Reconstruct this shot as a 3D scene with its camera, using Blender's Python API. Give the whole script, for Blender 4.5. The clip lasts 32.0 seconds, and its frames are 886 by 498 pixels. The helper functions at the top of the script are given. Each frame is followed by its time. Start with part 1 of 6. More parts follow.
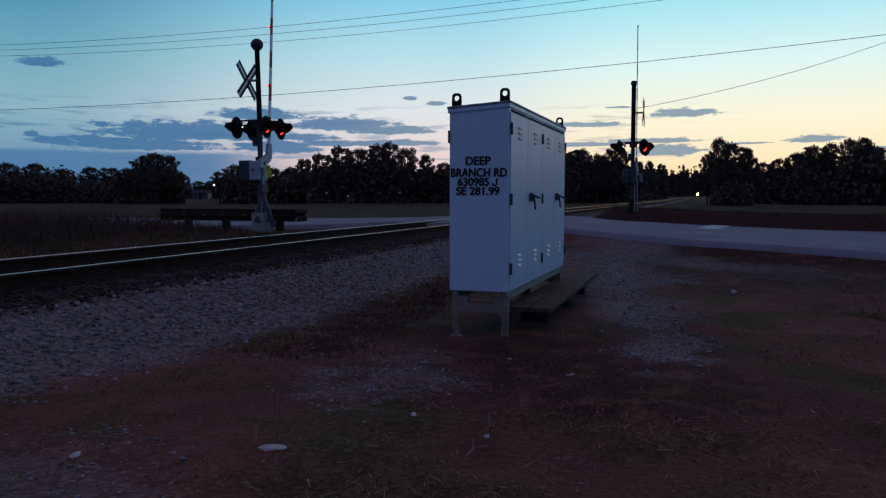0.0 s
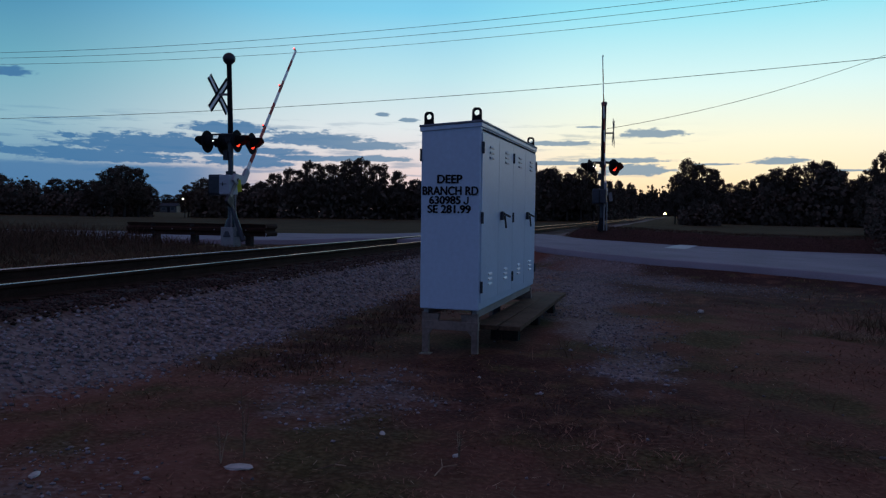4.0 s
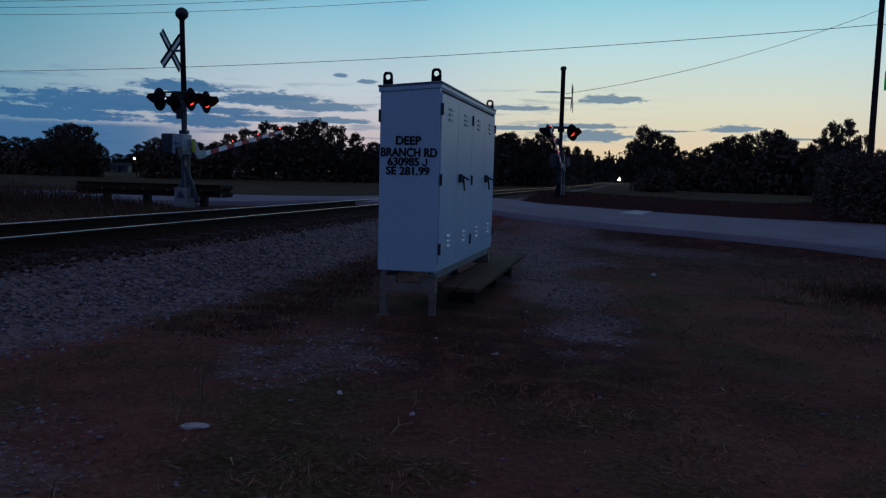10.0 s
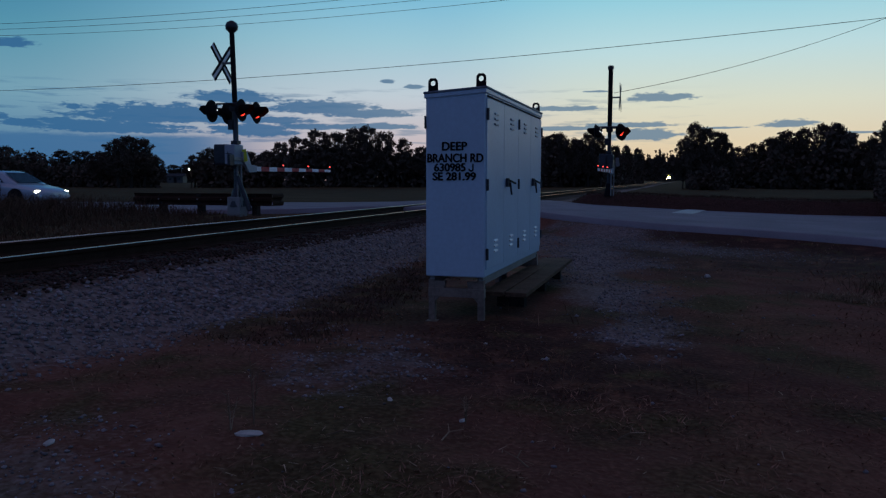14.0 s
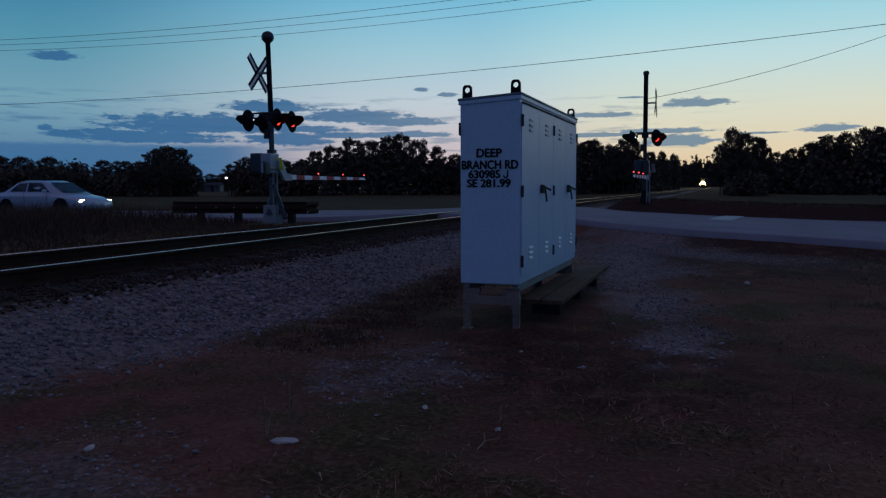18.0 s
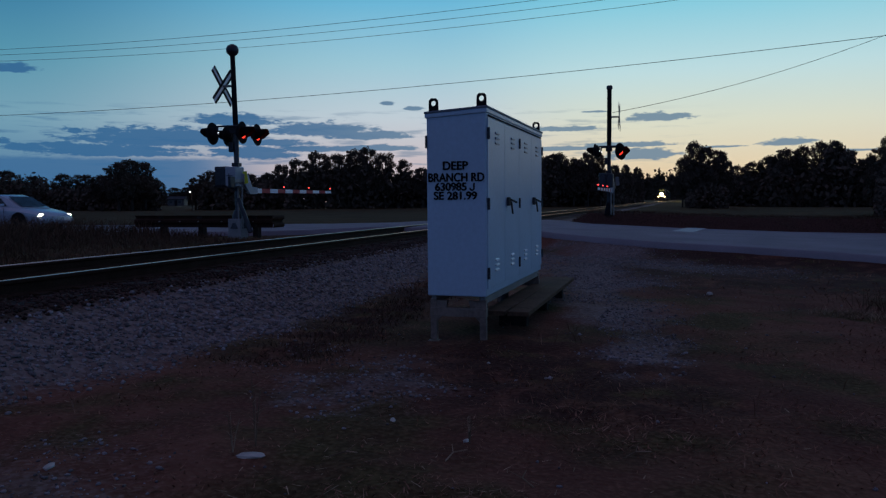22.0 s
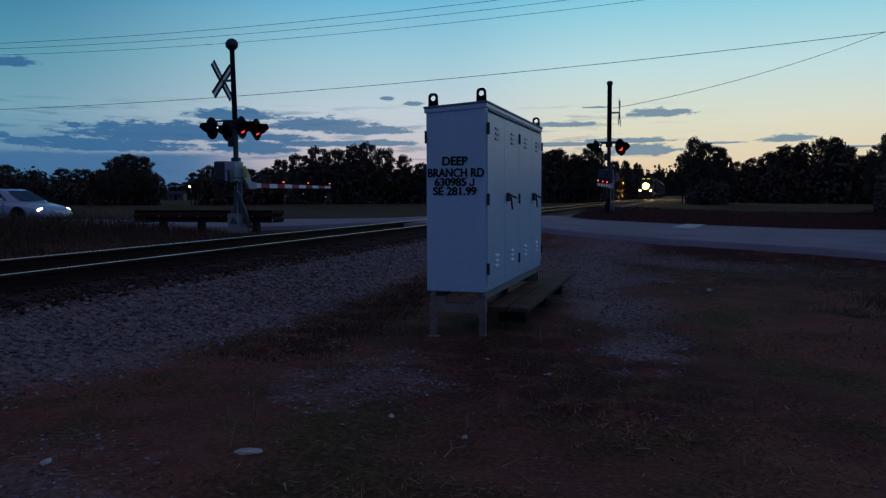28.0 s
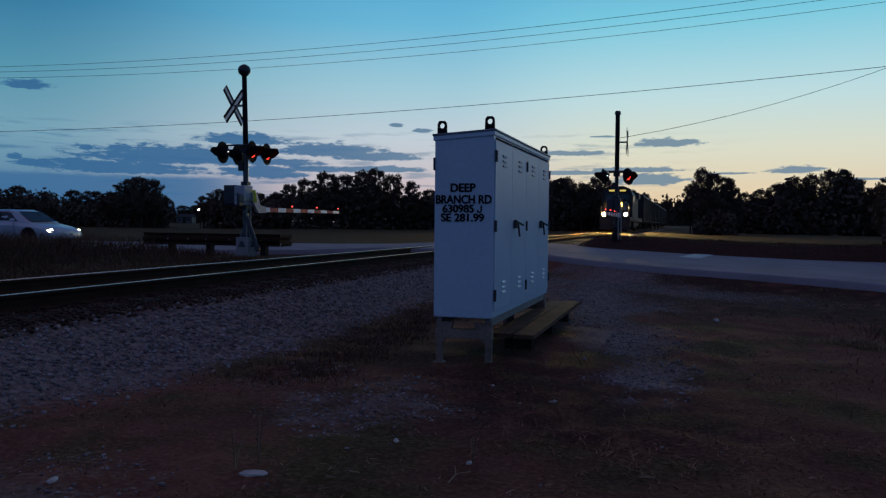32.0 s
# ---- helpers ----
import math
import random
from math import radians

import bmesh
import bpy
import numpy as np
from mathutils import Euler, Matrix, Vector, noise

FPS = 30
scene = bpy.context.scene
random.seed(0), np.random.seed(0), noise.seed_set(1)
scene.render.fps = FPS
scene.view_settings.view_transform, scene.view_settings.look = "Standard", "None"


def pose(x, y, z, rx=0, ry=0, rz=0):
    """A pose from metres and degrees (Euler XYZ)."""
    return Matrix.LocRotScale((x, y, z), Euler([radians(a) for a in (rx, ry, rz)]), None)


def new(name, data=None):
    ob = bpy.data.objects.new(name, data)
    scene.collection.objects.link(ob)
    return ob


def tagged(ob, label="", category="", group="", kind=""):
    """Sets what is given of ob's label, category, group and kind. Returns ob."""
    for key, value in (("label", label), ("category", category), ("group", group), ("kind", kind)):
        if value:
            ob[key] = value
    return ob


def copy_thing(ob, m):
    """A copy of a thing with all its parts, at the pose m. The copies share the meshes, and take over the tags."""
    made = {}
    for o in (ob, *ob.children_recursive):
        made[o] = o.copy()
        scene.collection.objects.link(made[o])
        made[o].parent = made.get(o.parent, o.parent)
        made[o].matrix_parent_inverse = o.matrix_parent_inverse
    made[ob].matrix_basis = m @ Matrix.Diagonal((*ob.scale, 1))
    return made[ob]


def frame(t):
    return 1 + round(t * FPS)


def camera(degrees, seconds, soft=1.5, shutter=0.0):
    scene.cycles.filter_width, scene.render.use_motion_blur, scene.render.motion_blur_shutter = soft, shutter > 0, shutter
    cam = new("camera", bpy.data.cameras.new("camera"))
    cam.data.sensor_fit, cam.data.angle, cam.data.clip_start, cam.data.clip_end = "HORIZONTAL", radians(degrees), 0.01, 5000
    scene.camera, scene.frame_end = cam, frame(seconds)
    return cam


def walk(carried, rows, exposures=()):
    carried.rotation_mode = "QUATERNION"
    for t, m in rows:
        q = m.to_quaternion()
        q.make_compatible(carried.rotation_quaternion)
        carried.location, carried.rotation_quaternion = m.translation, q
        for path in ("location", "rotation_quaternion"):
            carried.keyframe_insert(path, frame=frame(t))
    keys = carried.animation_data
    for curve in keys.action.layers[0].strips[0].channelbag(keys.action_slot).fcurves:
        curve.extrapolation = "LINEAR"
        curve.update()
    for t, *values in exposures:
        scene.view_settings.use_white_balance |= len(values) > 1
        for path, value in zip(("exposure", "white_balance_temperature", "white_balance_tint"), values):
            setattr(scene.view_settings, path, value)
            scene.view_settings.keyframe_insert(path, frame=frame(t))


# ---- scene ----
# World: y runs along the railway, x across it, z up; the eye stands at the origin, 1.45 m up.
HEADING, EYE = 18.8, 1.45
cam = camera(60.0, 32.0, soft=1.3)
ROWS = [
    (0.0, 0.000, 0.000, 0.000, 0.00, -3.95, 0.00),
    (0.5, -0.005, -0.003, 0.000, -0.71, -3.91, -0.34),
    (1.0, -0.009, -0.005, 0.001, -1.27, -3.36, -0.39),
    (1.5, -0.005, -0.003, 0.003, -1.49, -2.73, -0.64),
    (2.0, -0.011, 0.002, 0.005, -1.37, -2.69, -0.73),
    (2.5, -0.003, 0.000, -0.003, -0.87, -3.40, -0.44),
    (4.5, -0.001, -0.014, 0.015, -2.50, -2.28, -0.97),
    (5.0, -0.009, -0.050, -0.034, -2.33, -0.94, -1.55),
    (5.5, -0.002, -0.047, -0.061, -2.83, 3.60, -0.84),
    (6.0, -0.017, -0.031, -0.078, -4.86, 5.58, 0.40),
    (6.5, 0.009, -0.020, -0.028, -3.16, -0.62, -0.69),
    (7.0, 0.008, -0.029, 0.018, -1.47, -2.48, -0.30),
    (7.5, 0.002, -0.026, 0.009, -0.62, -4.66, -0.31),
    (8.0, -0.001, -0.005, 0.005, -2.07, -5.28, -0.70),
    (8.5, 0.005, -0.009, 0.004, -1.91, -6.17, -1.55),
    (9.0, -0.008, -0.023, -0.001, -3.36, -4.79, -1.30),
    (9.5, -0.010, -0.019, 0.001, -4.77, -4.78, -1.61),
    (10.0, -0.001, -0.016, -0.005, -5.23, -5.34, -1.44),
    (10.5, -0.013, -0.013, -0.010, -8.12, -5.29, -1.68),
    (11.0, -0.010, -0.013, -0.013, -10.89, -5.94, -1.58),
    (11.5, 0.001, -0.013, -0.018, -11.33, -6.78, -0.89),
    (12.0, 0.006, -0.003, -0.007, -9.97, -7.73, 0.10),
    (12.5, 0.021, -0.011, 0.006, -5.86, -6.95, 0.01),
    (13.0, 0.011, -0.018, 0.006, -4.32, -7.22, -0.36),
    (13.5, 0.014, -0.007, 0.013, -2.80, -5.66, -0.12),
    (14.0, 0.013, -0.019, 0.014, -1.65, -5.14, -0.07),
    (14.5, 0.020, -0.027, 0.018, -0.62, -4.26, -0.05),
    (16.5, 0.004, 0.013, 0.011, 0.61, -4.09, -0.22),
    (17.0, 0.006, 0.012, 0.003, 0.80, -4.03, -0.22),
    (17.5, 0.002, 0.011, 0.007, 0.84, -4.61, -0.20),
    (18.0, 0.005, 0.009, 0.009, 0.85, -4.58, 0.26),
    (18.5, -0.005, 0.004, 0.005, -0.47, -4.43, -0.04),
    (19.0, -0.002, 0.011, 0.010, -1.16, -3.90, -0.18),
    (19.5, 0.002, 0.012, 0.007, -1.73, -3.90, -0.04),
    (20.0, -0.006, 0.015, 0.004, -1.75, -4.08, 0.12),
    (20.5, 0.004, -0.002, 0.003, -1.88, -3.81, 0.30),
    (21.0, 0.002, 0.006, 0.006, -1.76, -3.84, 0.16),
    (21.5, 0.004, 0.001, -0.001, -1.99, -3.74, 0.36),
    (22.0, 0.004, -0.005, 0.001, -1.64, -3.60, 0.40),
    (22.5, 0.003, 0.006, 0.006, -1.70, -3.75, 0.24),
    (23.0, 0.001, 0.004, -0.001, -1.75, -4.02, 0.11),
    (23.5, -0.003, 0.009, 0.001, -1.43, -3.89, -0.16),
    (24.0, -0.004, 0.017, -0.002, -2.03, -4.97, -0.18),
    (24.5, -0.002, 0.003, -0.009, -1.74, -4.09, -0.18),
    (25.0, -0.005, 0.011, -0.002, -2.32, -4.19, -0.12),
    (25.5, -0.003, 0.005, -0.010, -2.26, -4.13, -0.16),
    (27.5, 0.006, 0.010, -0.005, -4.33, -3.48, 0.31),
    (28.0, 0.007, 0.017, 0.001, -1.66, -3.94, 0.24),
    (28.5, 0.007, 0.011, 0.003, -1.67, -3.85, -0.44),
    (29.0, 0.003, 0.013, 0.002, -1.71, -3.43, -0.47),
    (29.5, 0.005, 0.005, 0.003, -1.35, -3.17, -0.69),
    (30.0, 0.008, 0.008, 0.001, -0.72, -3.03, -0.82),
    (30.5, 0.006, -0.000, 0.003, -0.94, -2.88, -0.68),
    (31.0, 0.001, 0.010, 0.006, -1.06, -2.82, -0.72),
    (31.5, 0.003, 0.002, 0.006, -1.28, -2.83, -0.74),
    (32.0, 0.004, -0.027, -0.003, -1.10, -1.96, -0.56),
]
walk(cam, [(t, pose(0, 0, EYE, 0, 0, HEADING) @ pose(x, y, z, 90 + pitch, roll, yaw)) for t, x, y, z, yaw, pitch, roll in ROWS],
     [(0.0, 0.46, 7350, 17), (2.0, 0.50, 7350, 17), (4.5, 0.50, 7200, 15), (5.2, 0.46, 6900, 15), (6.0, 0.30, 6800, 13), (7.0, 0.12, 6700, 12), (8.0, 0.04, 6600, 12), (9.0, 0.03, 6580, 12), (32.0, 0.06, 6580, 12)])

# ------------------------------------------------------------------ node helpers
def link(tree, a, b):
    tree.links.new(a, b)


def node(tree, kind, **values):
    n = tree.nodes.new(kind)
    for key, value in values.items():
        if key == "operation":
            n.operation = value
        elif key == "data_type":
            n.data_type = value
        elif key == "blend_type":
            n.blend_type = value
    return n


def feed(tree, socket, value):
    if isinstance(value, (int, float)):
        socket.default_value = value
    elif isinstance(value, tuple):
        socket.default_value = (*value, 1.0) if len(value) == 3 and len(socket.default_value) == 4 else value
    else:
        link(tree, value, socket)


def calc(tree, operation, a, b=0.0, c=0.0, clamp=False):
    n = tree.nodes.new("ShaderNodeMath")
    n.operation, n.use_clamp = operation, clamp
    for socket, value in zip(n.inputs, (a, b, c)):
        feed(tree, socket, value)
    return n.outputs[0]


def blend(tree, factor, a, b):
    n = tree.nodes.new("ShaderNodeMix")
    n.data_type = "RGBA"
    feed(tree, n.inputs[0], factor)
    feed(tree, n.inputs[6], a)
    feed(tree, n.inputs[7], b)
    return n.outputs[2]


def ramp(tree, factor, stops):
    n = tree.nodes.new("ShaderNodeValToRGB")
    n.color_ramp.interpolation = "EASE" if len(stops) < 3 else "LINEAR"
    while len(n.color_ramp.elements) < len(stops):
        n.color_ramp.elements.new(0.5)
    for e, (at, colour) in zip(n.color_ramp.elements, stops):
        e.position, e.color = at, (*colour, 1)
    feed(tree, n.inputs[0], factor)
    return n.outputs[0]


def smooth(tree, value, low, high):
    n = tree.nodes.new("ShaderNodeMapRange")
    n.interpolation_type = "SMOOTHSTEP"
    feed(tree, n.inputs[0], value)
    n.inputs[1].default_value, n.inputs[2].default_value = low, high
    return n.outputs[0]


# ------------------------------------------------------------------ dusk sky
SUNSET = math.radians(22.5 - HEADING)       # azimuth of the afterglow, clockwise from +y
world = bpy.data.worlds.new("dusk")
scene.world = world
world.use_nodes = True
wt = world.node_tree
wt.nodes.clear()
coord = wt.nodes.new("ShaderNodeTexCoord")
split = wt.nodes.new("ShaderNodeSeparateXYZ")
link(wt, coord.outputs["Generated"], split.inputs[0])
dx, dy, dz = split.outputs
elev = calc(wt, "MULTIPLY", calc(wt, "ARCSINE", dz), 180 / math.pi)
azim = calc(wt, "MULTIPLY", calc(wt, "ARCTAN2", dx, dy), 180 / math.pi)      # degrees from +y, clockwise
flat = calc(wt, "SQRT", calc(wt, "ADD", calc(wt, "MULTIPLY", dx, dx), calc(wt, "ADD", calc(wt, "MULTIPLY", dy, dy), 1e-5)))
toward = calc(wt, "DIVIDE", calc(wt, "ADD", calc(wt, "MULTIPLY", dx, math.sin(SUNSET)), calc(wt, "MULTIPLY", dy, math.cos(SUNSET))), flat)
height = calc(wt, "DIVIDE", elev, 90.0, clamp=True)
high = [(0.22, (0.062, 0.33, 0.60)), (0.34, (0.034, 0.17, 0.43)), (0.6, (0.098, 0.092, 0.168)), (1.0, (0.140, 0.090, 0.146))]
glow = ramp(wt, height, [(0.0, (0.74, 0.47, 0.25)), (0.028, (0.72, 0.61, 0.42)), (0.060, (0.66, 0.69, 0.56)), (0.10, (0.48, 0.69, 0.72)), (0.16, (0.18, 0.56, 0.71))] + high)
middle = ramp(wt, height, [(0.0, (0.56, 0.40, 0.40)), (0.035, (0.54, 0.49, 0.52)), (0.068, (0.50, 0.59, 0.65)), (0.11, (0.32, 0.56, 0.66)), (0.16, (0.13, 0.45, 0.66))] + high)
side = ramp(wt, height, [(0.0, (0.05, 0.13, 0.25)), (0.028, (0.10, 0.22, 0.35)), (0.066, (0.165, 0.34, 0.44)), (0.11, (0.085, 0.285, 0.40)),
                         (0.16, (0.032, 0.185, 0.345)), (0.22, (0.026, 0.155, 0.35)), (0.34, (0.028, 0.13, 0.36)), (0.6, (0.098, 0.092, 0.168)), (1.0, (0.140, 0.090, 0.146))])
dark = ramp(wt, height, [(0.0, (0.062, 0.135, 0.285)), (0.2, (0.052, 0.120, 0.300)), (0.6, (0.098, 0.090, 0.168)), (1.0, (0.140, 0.090, 0.146))])
sky = blend(wt, smooth(wt, toward, 0.63, 0.93), side, middle)
sky = blend(wt, smooth(wt, toward, 0.93, 0.998), sky, glow)
sky = blend(wt, smooth(wt, toward, -0.35, 0.66), dark, sky)

# banks of cloud: (azimuth, elevation, half width, half height) in degrees, seen from the eye
CLOUDS = [
    (-36.7, 4.37, 5.8, 0.51), (-32.5, 4.30, 3.2, 0.28), (-40.3, 3.48, 4.8, 0.31), (-43.6, 3.77, 1.2, 0.19), (-45.6, 3.65, 1.3, 0.18), (-46.8, 4.00, 0.4, 0.14), (-32.3, 5.74, 2.7, 0.32),
    (-25.9, 5.11, 3.5, 0.37), (-22.6, 4.76, 2.9, 0.25), (-29.3, 4.22, 2.4, 0.20), (-30.7, 3.46, 2.8, 0.36), (-26.5, 3.79, 2.5, 0.16), (-22.0, 3.86, 2.5, 0.17), (-21.2, 7.11, 0.5, 0.12),
    (-19.3, 6.77, 0.6, 0.12), (-42.6, 4.78, 0.4, 0.15), (-46.1, 8.64, 1.2, 0.25), (-8.5, 5.15, 2.5, 0.13), (-1.5, 5.78, 2.0, 0.23), (-6.0, 6.34, 0.9, 0.06), (-8.2, 3.72, 2.8, 0.12),
    (-3.8, 3.90, 3.3, 0.14), (-2.8, 3.16, 2.4, 0.32), (6.9, 3.76, 1.6, 0.19), (10.5, 3.12, 1.9, 0.06), (2.4, 3.62, 1.5, 0.06),
]
warp = wt.nodes.new("ShaderNodeCombineXYZ")
feed(wt, warp.inputs[0], calc(wt, "MULTIPLY", azim, 0.85))
feed(wt, warp.inputs[1], calc(wt, "MULTIPLY", elev, 2.9))
puff = wt.nodes.new("ShaderNodeTexNoise")
puff.inputs["Scale"].default_value, puff.inputs["Detail"].default_value, puff.inputs["Roughness"].default_value = 1.0, 8.0, 0.68
link(wt, warp.outputs[0], puff.inputs["Vector"])
ragged = calc(wt, "MULTIPLY", calc(wt, "SUBTRACT", puff.outputs[0], 0.5), 2.3)
cover = None
for ca, ce, cw, ch in CLOUDS:
    u = calc(wt, "DIVIDE", calc(wt, "SUBTRACT", azim, ca), cw * 1.12)
    v = calc(wt, "DIVIDE", calc(wt, "SUBTRACT", elev, ce), ch * 1.5)
    v = calc(wt, "MAXIMUM", calc(wt, "MULTIPLY", v, 0.85), calc(wt, "MULTIPLY", v, -1.5))       # flat base, heaped top
    d = calc(wt, "SUBTRACT", 1.15, calc(wt, "SQRT", calc(wt, "ADD", calc(wt, "MULTIPLY", u, u), calc(wt, "MULTIPLY", v, v))))
    cover = d if cover is None else calc(wt, "MAXIMUM", cover, d)
cover = smooth(wt, calc(wt, "ADD", cover, ragged), 0.0, 0.36)
tone = blend(wt, smooth(wt, toward, 0.80, 0.99), (0.030, 0.125, 0.275), (0.14, 0.235, 0.325))
sky = blend(wt, calc(wt, "MULTIPLY", cover, 0.92), sky, tone)
streak = wt.nodes.new("ShaderNodeTexNoise")
streak.inputs["Scale"].default_value, streak.inputs["Detail"].default_value, streak.inputs["Roughness"].default_value = 1.0, 6.0, 0.6
stretch = wt.nodes.new("ShaderNodeCombineXYZ")
feed(wt, stretch.inputs[0], calc(wt, "MULTIPLY", azim, 0.22))
feed(wt, stretch.inputs[1], calc(wt, "MULTIPLY", elev, 2.4))
link(wt, stretch.outputs[0], streak.inputs["Vector"])
wisps = calc(wt, "MULTIPLY", smooth(wt, streak.outputs[0], 0.50, 0.66), calc(wt, "MULTIPLY", smooth(wt, elev, 7.2, 5.6), smooth(wt, azim, 6.0, -14.0)))
sky = blend(wt, calc(wt, "MULTIPLY", wisps, 0.55), sky, tone)
deck = calc(wt, "MULTIPLY", smooth(wt, calc(wt, "ADD", elev, calc(wt, "MULTIPLY", puff.outputs[0], 0.5)), 3.5, 3.1), smooth(wt, azim, -29.0, -36.0))
sky = blend(wt, calc(wt, "MULTIPLY", deck, 0.9), sky, (0.045, 0.145, 0.30))
under = smooth(wt, elev, -1.5, 0.0)
sky = blend(wt, under, (0.02, 0.02, 0.025), sky)
back = wt.nodes.new("ShaderNodeBackground")
link(wt, sky, back.inputs[0])
back.inputs[1].default_value = 1.0
wout = wt.nodes.new("ShaderNodeOutputWorld")
link(wt, back.outputs[0], wout.inputs[0])


# ------------------------------------------------------------------ materials
def material(name, colour, rough=0.7, metal=0.0, spread=0.25, grain=40.0, blot=2.0, bump=0.0, second=None, glow_of=None, strength=0.0, per_piece=0.0):
    m = bpy.data.materials.new(name)
    m.use_nodes = True
    t = m.node_tree
    b = t.nodes["Principled BSDF"]
    b.inputs["Roughness"].default_value, b.inputs["Metallic"].default_value = rough, metal
    if rough >= 0.75:
        b.inputs["Specular IOR Level"].default_value = 0.08
    where = t.nodes.new("ShaderNodeTexCoord")
    fine = t.nodes.new("ShaderNodeTexNoise")
    fine.inputs["Scale"].default_value, fine.inputs["Detail"].default_value = grain, 5.0
    wide = t.nodes.new("ShaderNodeTexNoise")
    wide.inputs["Scale"].default_value, wide.inputs["Detail"].default_value = blot, 4.0
    for n in (fine, wide):
        link(t, where.outputs["Object"], n.inputs["Vector"])
    mix = calc(t, "ADD", calc(t, "MULTIPLY", fine.outputs[0], 0.5), calc(t, "MULTIPLY", wide.outputs[0], 0.5))
    low = tuple(c * (1 - spread) for c in (second or colour))
    high = tuple(min(1.0, c * (1 + spread)) for c in colour)
    base = blend(t, smooth(t, mix, 0.36, 0.64), low, high)
    if per_piece:
        info = t.nodes.new("ShaderNodeObjectInfo")
        geo = t.nodes.new("ShaderNodeNewGeometry")
        r = calc(t, "FRACT", calc(t, "ADD", info.outputs["Random"], geo.outputs["Random Per Island"]))
        shade = t.nodes.new("ShaderNodeHueSaturation")
        feed(t, shade.inputs["Value"], calc(t, "ADD", calc(t, "MULTIPLY", r, 2 * per_piece), 1 - per_piece))
        feed(t, shade.inputs["Color"], base)
        base = shade.outputs[0]
    link(t, base, b.inputs["Base Color"])
    if bump:
        relief = t.nodes.new("ShaderNodeBump")
        relief.inputs["Strength"].default_value, relief.inputs["Distance"].default_value = bump, 0.02
        link(t, fine.outputs[0], relief.inputs["Height"])
        link(t, relief.outputs[0], b.inputs["Normal"])
    if glow_of:
        b.inputs["Emission Color"].default_value, b.inputs["Emission Strength"].default_value = (*glow_of, 1), strength
    return m


